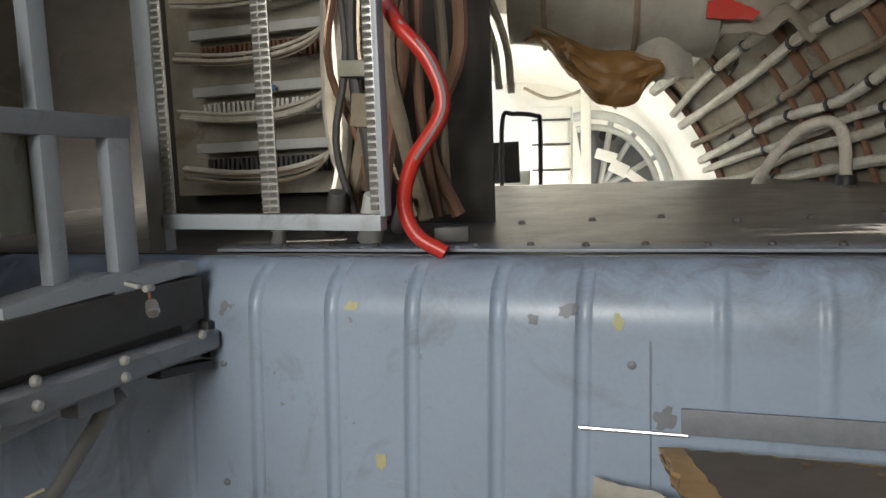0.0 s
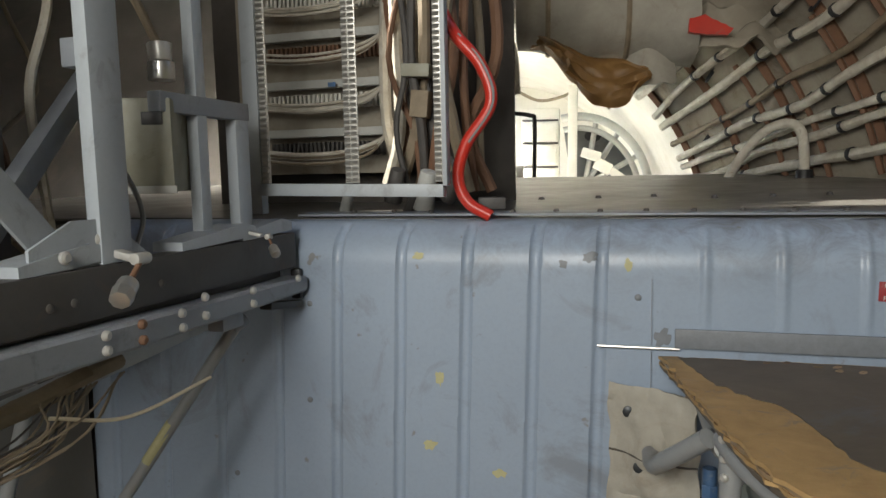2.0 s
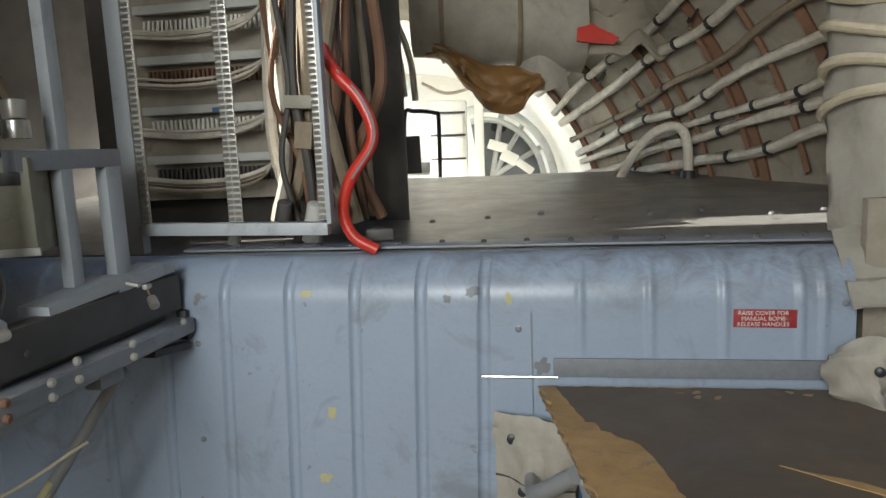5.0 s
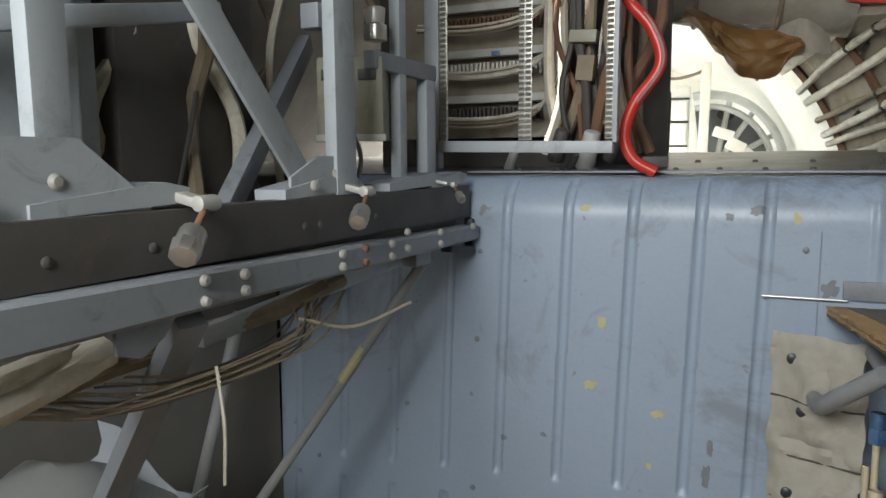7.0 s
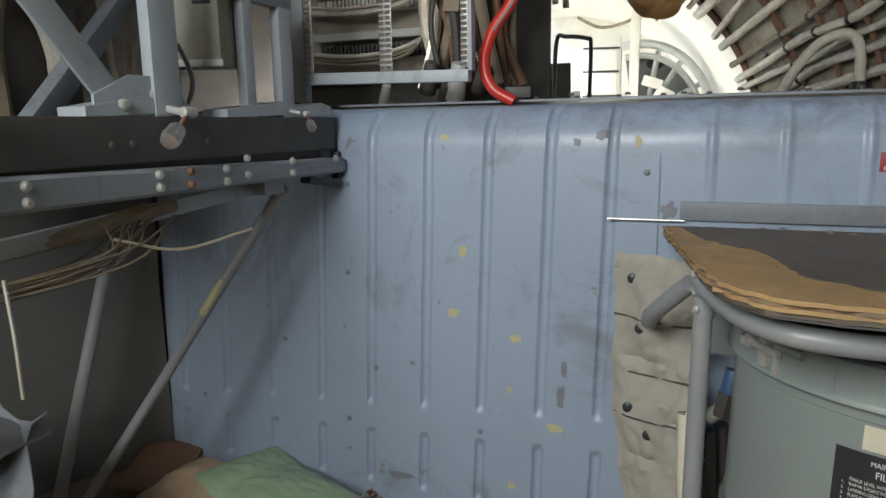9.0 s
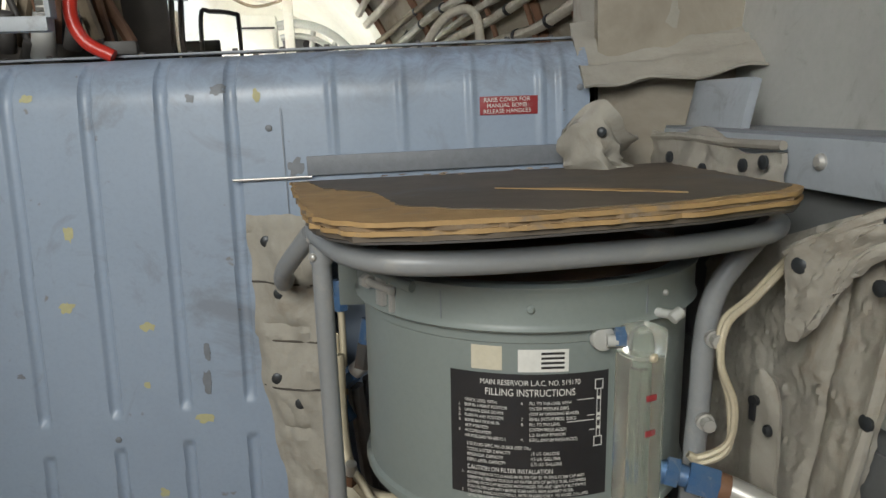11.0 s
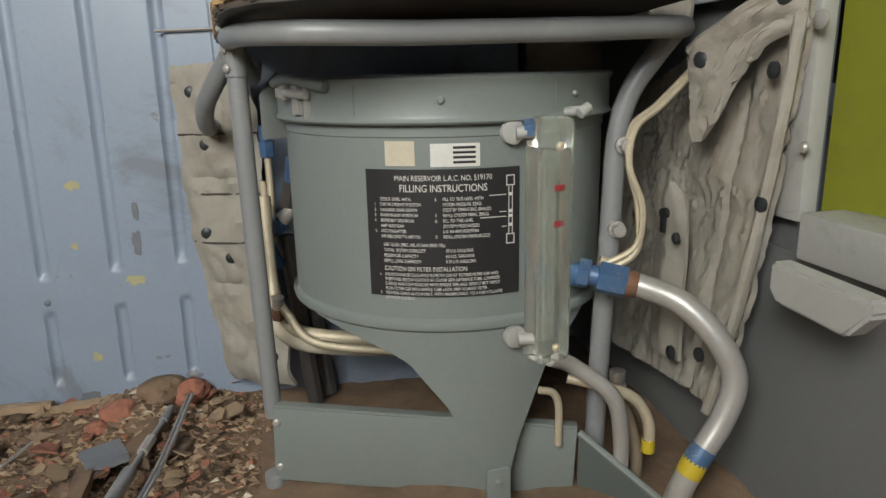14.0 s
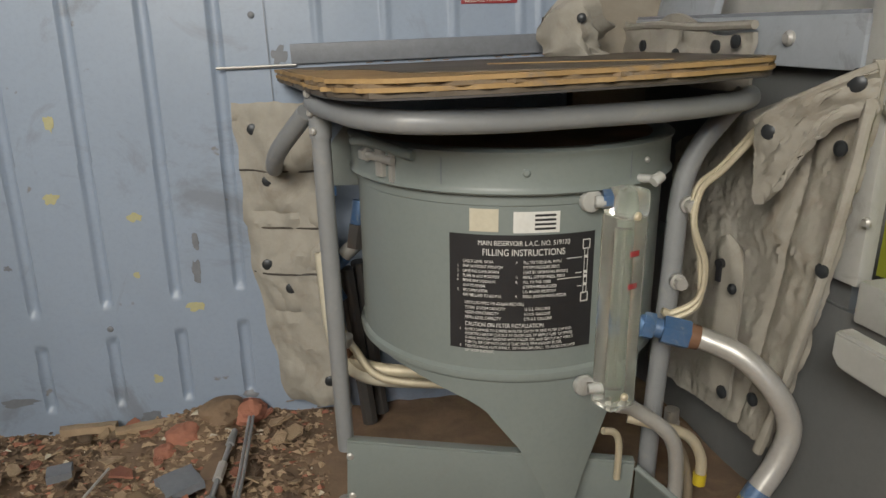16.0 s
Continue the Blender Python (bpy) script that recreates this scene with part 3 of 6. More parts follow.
for i, (no, txt) in enumerate((("6.", "FILL TO THIS LEVEL WITH"), ("", "SYSTEM PRESSURE ZERO."), ("", "(TEST BY OPERATING BRAKES)"), ("7.", "REFILL (SYSTEM PRESS. ZERO)"), ("8.", "FILL TO THIS LEVEL"), ("", "(SYSTEM PRESSURIZED)"), ("", "L.G. IN ANY POSITION"), ("9.", "REFILL (SYSTEM PRESSURIZED)"))):
    if no:
        line(no, 264, 116 + 20.3 * i, 12)
    line(txt, 293, 116 + 20.3 * i, 12.5)
line("USE FLUID-SPEC. MIL-O-5606 (RED OIL)", 64, 290, 13)
for i, (a, b) in enumerate((("TOTAL SYSTEM CAPACITY", "15 U.S. GALLONS"), ("RESERVOIR CAPACITY", "4.5 U.S. GALLONS"), ("REFILL LEVEL CAPACITY", "0.75 U.S. GALLONS"))):
    line(a, 64, 312 + 21 * i, 13)
    line(b, 300, 312 + 21 * i, 13)
line("CAUTION ON FILTER INSTALLATION", 64, 386, 18)
for i, t in enumerate(("AVOID DAMAGE TO O-RING IN FILTER CAP BY TILTING FILTER CAP AND", "INSERTING BELOW CUTOUT AT OUTER SIDE OF BAFFLE TUBE. COMPRESS", "O-RING INTO CAP GROOVE WITH FINGER TIPS AND GENTLY BUT FIRMLY", "PUSH FILTER CAP INTO BAFFLE TUBE UNTIL FIRM AGAINST FILTER.", "TIGHTEN WING NUTS EVENLY, WITH FINGERS ONLY, TO AVOID COLLAPSE", "OF FILTER ELEMENT.")):
    line(t, 64, 407 + 18.6 * i, 12.5, "LEFT", 0.745)
line("1.", 42, 407, 12)
line("2.", 42, 407 + 18.6 * 4, 12)


def placard_bar(x, y, w, h):
    bm = bmesh.new()
    vs = [bm.verts.new(around(-PW / 2 + xx * k, PZ1 - yy * k, 0.0015)) for xx, yy in ((x, y + h), (x + w, y + h), (x + w, y), (x, y))]
    bm.faces.new(vs)
    part("diagram_line", bm, M_WHITE, placard)


for y in (30, 252):
    for r in ((532, y, 34, 4), (532, y + 36, 34, 4), (532, y, 4, 40), (562, y, 4, 40)):
        placard_bar(*r)
placard_bar(541, 70, 3, 182), placard_bar(555, 70, 3, 182)
for y in (96, 160, 178, 212):
    placard_bar(543, y, 13, 12)
for x, y, w in ((465, 101, 66), (505, 165, 28), (430, 184, 102), (515, 222, 20)):
    placard_bar(x, y, w, 3)
# two paper stickers above the placard
for x0, w, z0, h, mat, lab in ((-0.0525, 0.0280, 0.4185, 0.0225, M_PAPER, "blank yellowed paper sticker"), (-0.0105, 0.0450, 0.4175, 0.0210, M_WHITE, "white paper sticker with printed bars")):
    bm = bmesh.new()
    rows = [[bm.verts.new(around(x0 + w * i / 8, z, 0.0007)) for i in range(9)] for z in (z0, z0 + h)]
    for i in range(8):
        bm.faces.new((rows[0][i], rows[0][i + 1], rows[1][i + 1], rows[1][i]))
    st = part("sticker", bm, mat, tank, lab)
    if mat is M_WHITE:
        for j in range(4):
            bm = bmesh.new()
            zz = z0 + 0.003 + 0.0044 * j
            vs = [bm.verts.new(around(x0 + xx, z, 0.0012)) for xx, z in ((0.0205, zz), (0.0410, zz), (0.0410, zz + 0.0022), (0.0205, zz + 0.0022))]
            bm.faces.new(vs)
            part("print_bar", bm, M_BLACK, st)

# sight gauge: a cloudy acrylic block with its tube and two red marks
GS = 0.0905


def gauge_m(ds, z, out):
    return frame_along(around(GS + ds, z, out), around(GS + ds, z, out + 0.1)) @ pose(0, 0, 0, 90)


gauge = part("sight_gauge", box((0.034, 0.030, 0.205), gauge_m(0, 0.332, 0.021), 0.004), M_CLEAR, tank, "cloudy clear acrylic level gauge")
gauge.visible_shadow = False
part("gauge_backing", box((0.010, 0.002, 0.18), gauge_m(0, 0.335, 0.0040), 0.0005), M_TANK, tank)
part("gauge_tube", add_tube(bmesh.new(), [around(GS, 0.25, 0.020), around(GS, 0.42, 0.020)], 0.0045, 12), M_CLEAR, tank, "pale inner level tube")
for z in (0.398, 0.365):
    part("level_mark", box((0.011, 0.0014, 0.0055), gauge_m(0, z, 0.0366), 0.0005), M_REDLABEL, tank, "faded red level mark")
cap = part("gauge_head", box((0.034, 0.034, 0.030), gauge_m(0, 0.4455, 0.022), 0.008), M_CLEAR, tank, "cloudy acrylic gauge head")
cap.visible_shadow = False
for z, ds in ((0.447, -0.027), (0.250, -0.024)):
    bm = bmesh.new()
    add_cyl(bm, around(GS + ds, z, 0.000), around(GS + ds, z, 0.009), 0.0115, None, 18, 0.003)
    add_cyl(bm, around(GS + ds, z, 0.012), around(GS + ds + 0.014, z, 0.018), 0.006, None, 10)
    part("gauge_union", bm, M_PALEGREY, tank, "round pale gauge pipe union")
part("blue_ring", add_cyl(bmesh.new(), around(GS - 0.020, 0.449, 0.012), around(GS - 0.012, 0.449, 0.016), 0.0095, None, 6, 0.001), M_BLUE, tank, "blue union nut")
for z in (0.435, 0.245):
    screw_part("gauge_screw", tank, around(GS, z, 0.036), around(GS, 0, 1) - around(GS, 0, 0), 0.0042, 0.004, M_BRASSW)
bm = bmesh.new()
add_cyl(bm, around(0.122, 0.462, 0.004), around(0.122, 0.464, 0.026), 0.0045, None, 10, 0.001)
add_cyl(bm, around(0.118, 0.461, 0.026), around(0.127, 0.467, 0.028), 0.0055, None, 10, 0.001)
part("bleed_screw", bm, M_PALEGREY, tank, "small translucent bleed screw")

# blue outlet elbow and the silver return hose
hose = thing("return_pipe", "silver metal return pipe with blue and yellow tape band", "pipe")
E0 = Vector((0.366, 0.044, 0.301))
pathH = [E0 + Vector((0.014, -0.010, -0.002)), Vector((0.393, 0.023, 0.296)), Vector((0.413, -0.010, 0.285)), Vector((0.432, -0.039, 0.254)), Vector((0.441, -0.052, 0.219)), Vector((0.429, -0.052, 0.181)), Vector((0.404, -0.047, 0.140)), Vector((0.391, -0.040, 0.099)), Vector((0.388, -0.036, 0.06))]
part("pipe_body", tube(pathH, 0.0118, 18, 8), M_ALU, hose)
for a, b, m, lab in ((0.143, 0.155, M_BLUE, "blue tape band"), (0.130, 0.143, M_YELLOW, "yellow tape band")):
    pts = [p for p in smooth_path(pathH, 24) if a - 0.002 < p.z < b + 0.002]
    part("tape", tube(pts, 0.0124, 18, 1), m, hose, lab)
bm = bmesh.new()
d = (pathH[1] - pathH[0]).normalized()
add_cyl(bm, pathH[0] + d * 0.000, pathH[0] + d * 0.012, 0.0138, 0.0125, 18, 0.001)
part("red_collar", bm, M_RUST, hose, "rusty red collar by the nut")
elbow = thing("outlet_elbow", "blue anodised hydraulic elbow with hex nut on the reservoir", "pipe fitting")
bm = bmesh.new()
add_cyl(bm, pathH[0] - d * 0.026, pathH[0] + d * 0.002, 0.0160, None, 6, 0.002)
part("hex_nut", bm, M_BLUE, elbow, "worn blue hex nut")
add = bmesh.new()
add_tube(add, [around(0.128, 0.302, -0.01), around(0.132, 0.302, 0.016), pathH[0] - d * 0.045, pathH[0] - d * 0.024], 0.0105, 14, 6)
part("elbow_body", add, M_BLUE, elbow)
part("hex_collar", add_cyl(bmesh.new(), pathH[0] - d * 0.046, pathH[0] - d * 0.034, 0.0150, None, 6, 0.0015), M_BLUE, elbow)

# tubular stand round the reservoir
stand = thing("tube_stand", "grey painted tubular metal stand round the reservoir", "stand")
front = [(0.064, 0.262, 0.534), (0.056, 0.215, 0.535), (0.056, 0.16, 0.535), (0.061, 0.118, 0.534), (0.078, 0.084, 0.533), (0.108, 0.064, 0.532), (0.168, 0.049, 0.531), (0.249, 0.034, 0.532), (0.318, 0.024, 0.533), (0.395, 0.026, 0.535), (0.432, 0.038, 0.536), (0.455, 0.056, 0.537)]
part("top_tube", tube(front, 0.0100, 18, 6), M_TUBE, stand)
part("left_post", tube([Vector((0.064, 0.243, 0.532)), Vector((0.066, 0.242, 0.35)), Vector((0.070, 0.240, 0.135))], 0.0098, 16, 4), M_TUBE, stand)
part("post_collar", tube([Vector((0.064, 0.243, 0.541)), Vector((0.0645, 0.243, 0.500))], 0.0114, 16, 1), M_TUBE, stand)
part("right_post", tube([Vector((0.452, 0.058, 0.540)), Vector((0.436, 0.072, 0.512)), Vector((0.416, 0.084, 0.475)), Vector((0.406, 0.088, 0.43)), Vector((0.400, 0.085, 0.343)), Vector((0.393, 0.086, 0.20)), Vector((0.391, 0.088, 0.06))], 0.0108, 16, 6), M_TUBE, stand)
part("rear_brace", tube([Vector((0.066, 0.30, 0.520)), Vector((0.045, 0.36, 0.470)), Vector((0.052, 0.42, 0.440)), Vector((0.075, 0.50, 0.445))], 0.0105, 14, 5), M_TUBE, stand, "grey brace bending back under the board")
part("rear_hook", tube([Vector((0.070, 0.27, 0.522)), Vector((0.092, 0.33, 0.500)), Vector((0.112, 0.42, 0.512))], 0.0105, 14, 5), M_TUBE, stand)
part("rear_flange", prism([(0, 0), (0.045, 0.0), (0.062, 0.05), (0.02, 0.075), (0.0, 0.05)], 0.003, Matrix.Translation((0.100, 0.33, 0.43)) @ pose(0, 0, 0, 90, 0, -20), 0.001), M_TANK, stand, "grey sheet bracket behind the post")
for p, n in (((0.054, 0.237, 0.526), (-1, -0.6, 0)), ((0.052, 0.237, 0.545), (-1, -0.6, 0)), ((0.055, 0.236, 0.508), (-1, -0.6, 0))):
    screw_part("rivet_head", stand, p, n, 0.004, 0.004, M_ALU)
for x, z in ((0.403, 0.427), (0.398, 0.343)):
    bm = bmesh.new()
    add_cyl(bm, (x + 0.003, 0.082, z), (x - 0.005, 0.060, z), 0.0068, None, 8, 0.001)
    add_cyl(bm, (x, 0.074, z), (x - 0.002, 0.069, z), 0.0088, None, 14)
    part("clamp_bolt", bm, M_ALU, stand, "small pale clamp bolt")
# base pan between the stand's feet
pan = thing("base_pan", "grey painted sheet metal pan below the reservoir", "pan")
P0, P1 = Vector((0.066, 0.230, 0)), Vector((0.350, 0.066, 0))
pm = frame_along((P0 + P1) / 2 + Vector((0, 0, 0.098)), P1 + Vector((0, 0, 0.090)))
L = (P1 - P0).length
part("front_plate", box((0.003, 0.088, L), pm, 0.001), M_TANK, pan)
part("top_lip", box((0.012, 0.003, L), pm @ pose(0.005, 0.0455, 0), 0.001), M_TANK, pan)
q = [Vector((0.353, 0.064, 0.130)), Vector((0.402, -0.005, 0.078)), Vector((0.416, -0.024, 0.058)), Vector((0.353, 0.064, 0.055))]
bm = bmesh.new()
f = bm.faces.new([bm.verts.new(p) for p in q])
bmesh.ops.solidify(bm, geom=[f], thickness=0.003)
part("side_plate", bm, M_TANK, pan, "slanting side plate of the pan")
part("side_lip", tube([q[0], q[1], q[2]], 0.004, 8, 2), M_TANK, pan)
part("foot", add_cyl(bmesh.new(), (0.066, 0.238, 0.044), (0.066, 0.238, 0.066), 0.012, None, 14, 0.002), M_TUBE, pan)
for z in (0.078, 0.132):
    screw_part("screw", pan, (0.070, 0.2265, z), (-0.4, -0.9, 0), 0.0045, 0.003, M_ALU)
bm = bmesh.new()
for a, b in (((0.13, 0.40, 0.30), (0.155, 0.40, 0.06)), ((0.155, 0.42, 0.30), (0.18, 0.42, 0.06))):
    add_cyl(bm, a, b, 0.011, None, 8)
part("rear_leg", bm, M_DARK, pan, "dark legs behind the pan")
# plate added to give the shaded depth behind the reservoir its darkness
part("back_plate", box((0.36, 0.004, 0.24), pose(0.33, 0.47, 0.17, 0, 0, -20), 0.001), M_GLOOM, pan, "dark plate standing in for the gloom behind the reservoir")

# plumbing left and right of the reservoir
def plumbing(name, label, pts, r, mat, cat="pipe", seg=10):
    return tagged(part(name, tube(pts, r, seg, 7), mat), label, cat)


plumbing("drain_pipe", "pale metal drain pipe curving under the reservoir", [(0.100, 0.36, 0.36), (0.098, 0.345, 0.26), (0.104, 0.32, 0.218), (0.125, 0.29, 0.204), (0.20, 0.25, 0.197), (0.30, 0.20, 0.190)], 0.0085, M_BRASSW)
plumbing("drain_pipe", "pale metal drain pipe curving under the reservoir", [(0.090, 0.36, 0.34), (0.092, 0.34, 0.235), (0.105, 0.31, 0.200), (0.15, 0.28, 0.187), (0.30, 0.22, 0.178)], 0.0105, M_PAPER)
plumbing("drain_pipe", "thin metal drain pipe under the reservoir", [(0.092, 0.30, 0.255), (0.102, 0.285, 0.235), (0.128, 0.262, 0.202), (0.215, 0.225, 0.188)], 0.005, M_BRASSW)
PLACE = HERE
for z0, z1, x in ((0.44, 0.27, 0.193), (0.36, 0.20, 0.182)):
    plumbing("supply_pipe", "thin pale vertical supply pipe beside the stand", [(x, 0.69, z0), (x, 0.685, (z0 + z1) / 2), (x - 0.002, 0.675, z1)], 0.0052, M_BRASSW)
def fitting(pos, axis, r, length, mats, label):
    t = thing("pipe_fitting", label, "pipe fitting")
    p, a = Vector(pos), Vector(axis).normalized()
    part("nut", add_cyl(bmesh.new(), p, p + a * length * 0.5, r, None, 6, 0.001), mats[0], t)
    part("sleeve", add_cyl(bmesh.new(), p + a * length * 0.5, p + a * length, r * 0.85, None, 12, 0.001), mats[1], t)


fitting((0.193, 0.69, 0.395), (0, 0, 1), 0.0115, 0.046, (M_BLUE, M_BLUE), "bright blue pipe union beside the stand")
fitting((0.186, 0.68, 0.285), (0.5, -0.1, 0.45), 0.014, 0.055, (M_BLUE, M_ALU), "dirty blue pipe elbow beside the stand")
fitting((0.182, 0.675, 0.262), (0.3, -0.1, -0.6), 0.012, 0.035, (M_BLUE, M_BLUE), "blue tee union on a thin pipe")
fitting((0.225, 0.62, 0.33), (0.2, 0.1, 1), 0.014, 0.07, (M_DARK, M_BLUE), "grey-blue swivel fitting behind the post")
PLACE = CORNER
fitting((0.094, 0.297, 0.226), (0.0, -0.3, 1), 0.008, 0.03, (M_RUST, M_ALU), "small rusty union on the drain pipe")
plumbing("gauge_pipe", "silver pipe bending down from the gauge", [around(GS + 0.004, 0.228, 0.022), around(GS + 0.03, 0.212, 0.024), (0.372, 0.036, 0.180), (0.384, 0.034, 0.13), (0.386, 0.036, 0.06)], 0.0085, M_ALU)
plumbing("gauge_pipe", "thin silver pipe beside the gauge", [around(GS + 0.006, 0.186, 0.004), around(GS + 0.020, 0.180, 0.008), around(GS + 0.026, 0.162, 0.010), around(GS + 0.026, 0.12, 0.01)], 0.004, M_BRASSW)
plumbing("gauge_pipe", "silver pipe hooking over towards the side wall", [(0.345, 0.075, 0.190), (0.372, 0.052, 0.184), (0.404, 0.040, 0.168), (0.418, 0.032, 0.140), (0.4175, 0.031, 0.108)], 0.0062, M_BRASSW)
tagged(part("pipe_tape", tube([(0.418, 0.031, 0.122), (0.4175, 0.031, 0.108)], 0.0072, 10, 1), M_YELLOW), "yellow tape round a thin pipe", "tape")
plumbing("gauge_pipe", "dull pipe running down beside the wall", [(0.396, 0.07, 0.165), (0.408, 0.055, 0.14), (0.414, 0.045, 0.10), (0.414, 0.045, 0.06)], 0.007, M_WIRE)
fitting((0.402, 0.066, 0.160), (0, 0, 1), 0.010, 0.03, (M_ALU, M_STEEL), "pale metal pipe clamp by the side wall")
# braided lead looping from the cloth down the right post
lead = thing("braided_lead", "pale braided cable pair looping beside the stand", "cable")
for o in (0.0, 0.006):
    part("strand", tube([(0.480, 0.058 + o, 0.501), (0.437, 0.060 + o, 0.465), (0.408, 0.062 + o, 0.444), (0.397, 0.056, 0.409), (0.406, 0.045 + o, 0.370), (0.403, 0.046, 0.332 - o), (0.384, 0.060, 0.314 - o), (0.374, 0.066, 0.316)], 0.0036, 8, 6), M_BRASSW, lead)


# ---- plywood board on the stand ----
PLACE = HERE
board = thing("plywood_board", "worn brown plywood board with splintered yellow edge lying on the stand", "board")
BZ = 0.562
TILTB = Matrix.Translation((0, 0.755, BZ)) @ pose(0, 0, 0, -0.9) @ Matrix.Translation((0, -0.755, -BZ))
outline = [(0.126, 0.755), (0.150, 0.642), (0.193, 0.418), (0.206, 0.360), (0.225, 0.314), (0.255, 0.280), (0.313, 0.266), (0.373, 0.263), (0.476, 0.275), (0.56, 0.29), (0.665, 0.33), (0.695, 0.37), (0.70, 0.755)]


def ragged(points, amount, seed):
    out = []
    for (x0, y0), (x1, y1) in zip(points, points[1:] + points[:1]):
        n = max(2, int(math.hypot(x1 - x0, y1 - y0) / 0.012))
        for i in range(n):
            t = i / n
            x, y = x0 + (x1 - x0) * t, y0 + (y1 - y0) * t
            d = amount * noise.noise(Vector((x * 70, y * 70, seed)))
            out.append((x + d, y + d))
    return out


for i, (dz, th, shrink, m) in enumerate(((0.0, 0.005, 0.005, M_PLYTOP), (0.005, 0.004, 0.001, M_PLY), (0.009, 0.004, 0.004, M_PLYDARK), (0.013, 0.0042, 0.001, M_PLY))):
    pts = [(x + shrink * (0.3 - x), y + shrink) for x, y in ragged(outline, 0.0055, i * 3.1)]
    part("ply_layer", prism(pts, th + 0.0002, TILTB @ Matrix.Translation((0, 0, BZ + dz))), m, board)
top_outline = [(0.150, 0.752), (0.175, 0.66), (0.211, 0.583), (0.262, 0.53), (0.280, 0.44), (0.292, 0.383), (0.344, 0.337), (0.40, 0.305), (0.44, 0.292), (0.53, 0.302), (0.655, 0.345), (0.688, 0.38), (0.698, 0.752)]
part("board_face", prism(ragged(top_outline, 0.008, 9.0), 0.0016, TILTB @ Matrix.Translation((0, 0, BZ + 0.0168))), M_PLYTOP, board, "dirty dark surface veneer, partly torn away")
part("split_veneer", prism(ragged([(0.40, 0.49), (0.43, 0.468), (0.57, 0.355), (0.55, 0.395), (0.47, 0.455)], 0.004, 2.0), 0.001, TILTB @ Matrix.Translation((0, 0, BZ + 0.0188))), M_PLY, board, "strip of torn bare veneer")
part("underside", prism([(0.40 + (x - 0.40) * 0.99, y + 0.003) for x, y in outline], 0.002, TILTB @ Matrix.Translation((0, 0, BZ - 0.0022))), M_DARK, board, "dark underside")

angle = thing("angle_strip", "dull grey metal angle along the spar behind the board", "metal strip")
part("strip_body", box((0.42, 0.006, 0.030), pose(0.358, wall_y(0.60) - 0.006, 0.600), 0.002), M_DULLPATCH, angle)
wire = tagged(part("wire_rod", tube([(0.034, wall_y(0.583) - 0.006, 0.5835), (0.155, wall_y(0.583) - 0.006, 0.5835)], 0.0023, 8, 1), M_STEEL), "thin bright metal wire rod on the spar", "wire")

# red warning label
lab = tagged(part("warning_label", box((0.090, 0.0012, 0.028), pose(0.463, wall_y(0.677) - 0.0020, 0.6775, 0, 1.0), 0.0004), M_REDLABEL), "scuffed red warning label with white print", "label")
for i, t in enumerate(("RAISE COVER FOR", "MANUAL BOMB", "RELEASE HANDLES")):
    lettering("print", t, 0.0088, M_WHITE, lab, lambda x, y, i=i: Vector((0.460 + x, wall_y(0.677) - 0.0042, 0.6835 - 0.0086 * i + y)), "CENTER")
# paint chips, scuffs and screws on the spar
def blot(x, z, w, h, mat, seed):
    bm = bmesh.new()
    rings = []
    for q in (0.0, 0.35, 0.7, 1.0):
        ring = []
        for k in range(18):
            a = 2 * math.pi * k / 18
            r = q * (1 + 0.7 * noise.noise(Vector((math.cos(a) * 1.9, math.sin(a) * 1.9, seed))))
            bx, bs = x + w * r * math.cos(a), z + h * r * math.sin(a)
            e = 0.004
            n = (spar_point(bx + e, bs) - spar_point(bx - e, bs)).cross(spar_point(bx, bs + e) - spar_point(bx, bs - e)).normalized()
            ring.append(bm.verts.new(spar_point(bx, bs) + n * 0.0009))
        rings.append(ring)
    for a, b in zip(rings[1:], rings[2:]):
        for k in range(18):
            bm.faces.new((a[k], a[(k + 1) % 18], b[(k + 1) % 18], b[k]))
    bm.faces.new(rings[1])
    bmesh.ops.delete(bm, geom=rings[0], context="VERTS")
    part("chip" if mat is M_PATCH else "scuff", bm, mat, spar)


for i, (x, z, w, h) in enumerate(((-0.123, 0.360, 0.013, 0.007), (-0.243, 0.399, 0.010, 0.008), (-0.135, 0.262, 0.006, 0.005), (-0.225, 0.515, 0.007, 0.012), (-0.05, 0.20, 0.014, 0.009), (-0.13, 0.075, 0.008, 0.007), (-0.26, 0.72, 0.010, 0.006), (0.08, 0.71, 0.006, 0.010))):
    blot(x, z, w, h, M_PATCH, i * 2.3)
for i, (x, z, w, h) in enumerate(((-0.04, 0.26, 0.007, 0.020), (-0.035, 0.31, 0.006, 0.014), (-0.36, 0.055, 0.030, 0.007), (-0.15, 0.005, 0.017, 0.010), (-0.055, 0.012, 0.012, 0.006), (0.02, 0.03, 0.012, 0.006), (-0.41, 0.27, 0.007, 0.006), (0.13, 0.60, 0.014, 0.012), (0.02, 0.72, 0.012, 0.008), (-0.02, 0.71, 0.006, 0.006), (-0.33, 0.29, 0.006, 0.004))):
    blot(x, z, w, h, M_DULLPATCH, i * 3.7 + 1)
for x, z in ((-0.461, 0.633), (-0.466, 0.46), (-0.473, 0.157), (-0.192, 0.173), (0.094, 0.660), (-0.84, 0.16), (0.06, -0.012), (-0.19, -0.005), (-0.62, 0.31), (0.575, 0.70)):
    screw_part("screw", spar, (x, wall_y(z) - 0.0005, z), (0, -1, 0), 0.0052, 0.0025, M_DULLPATCH)

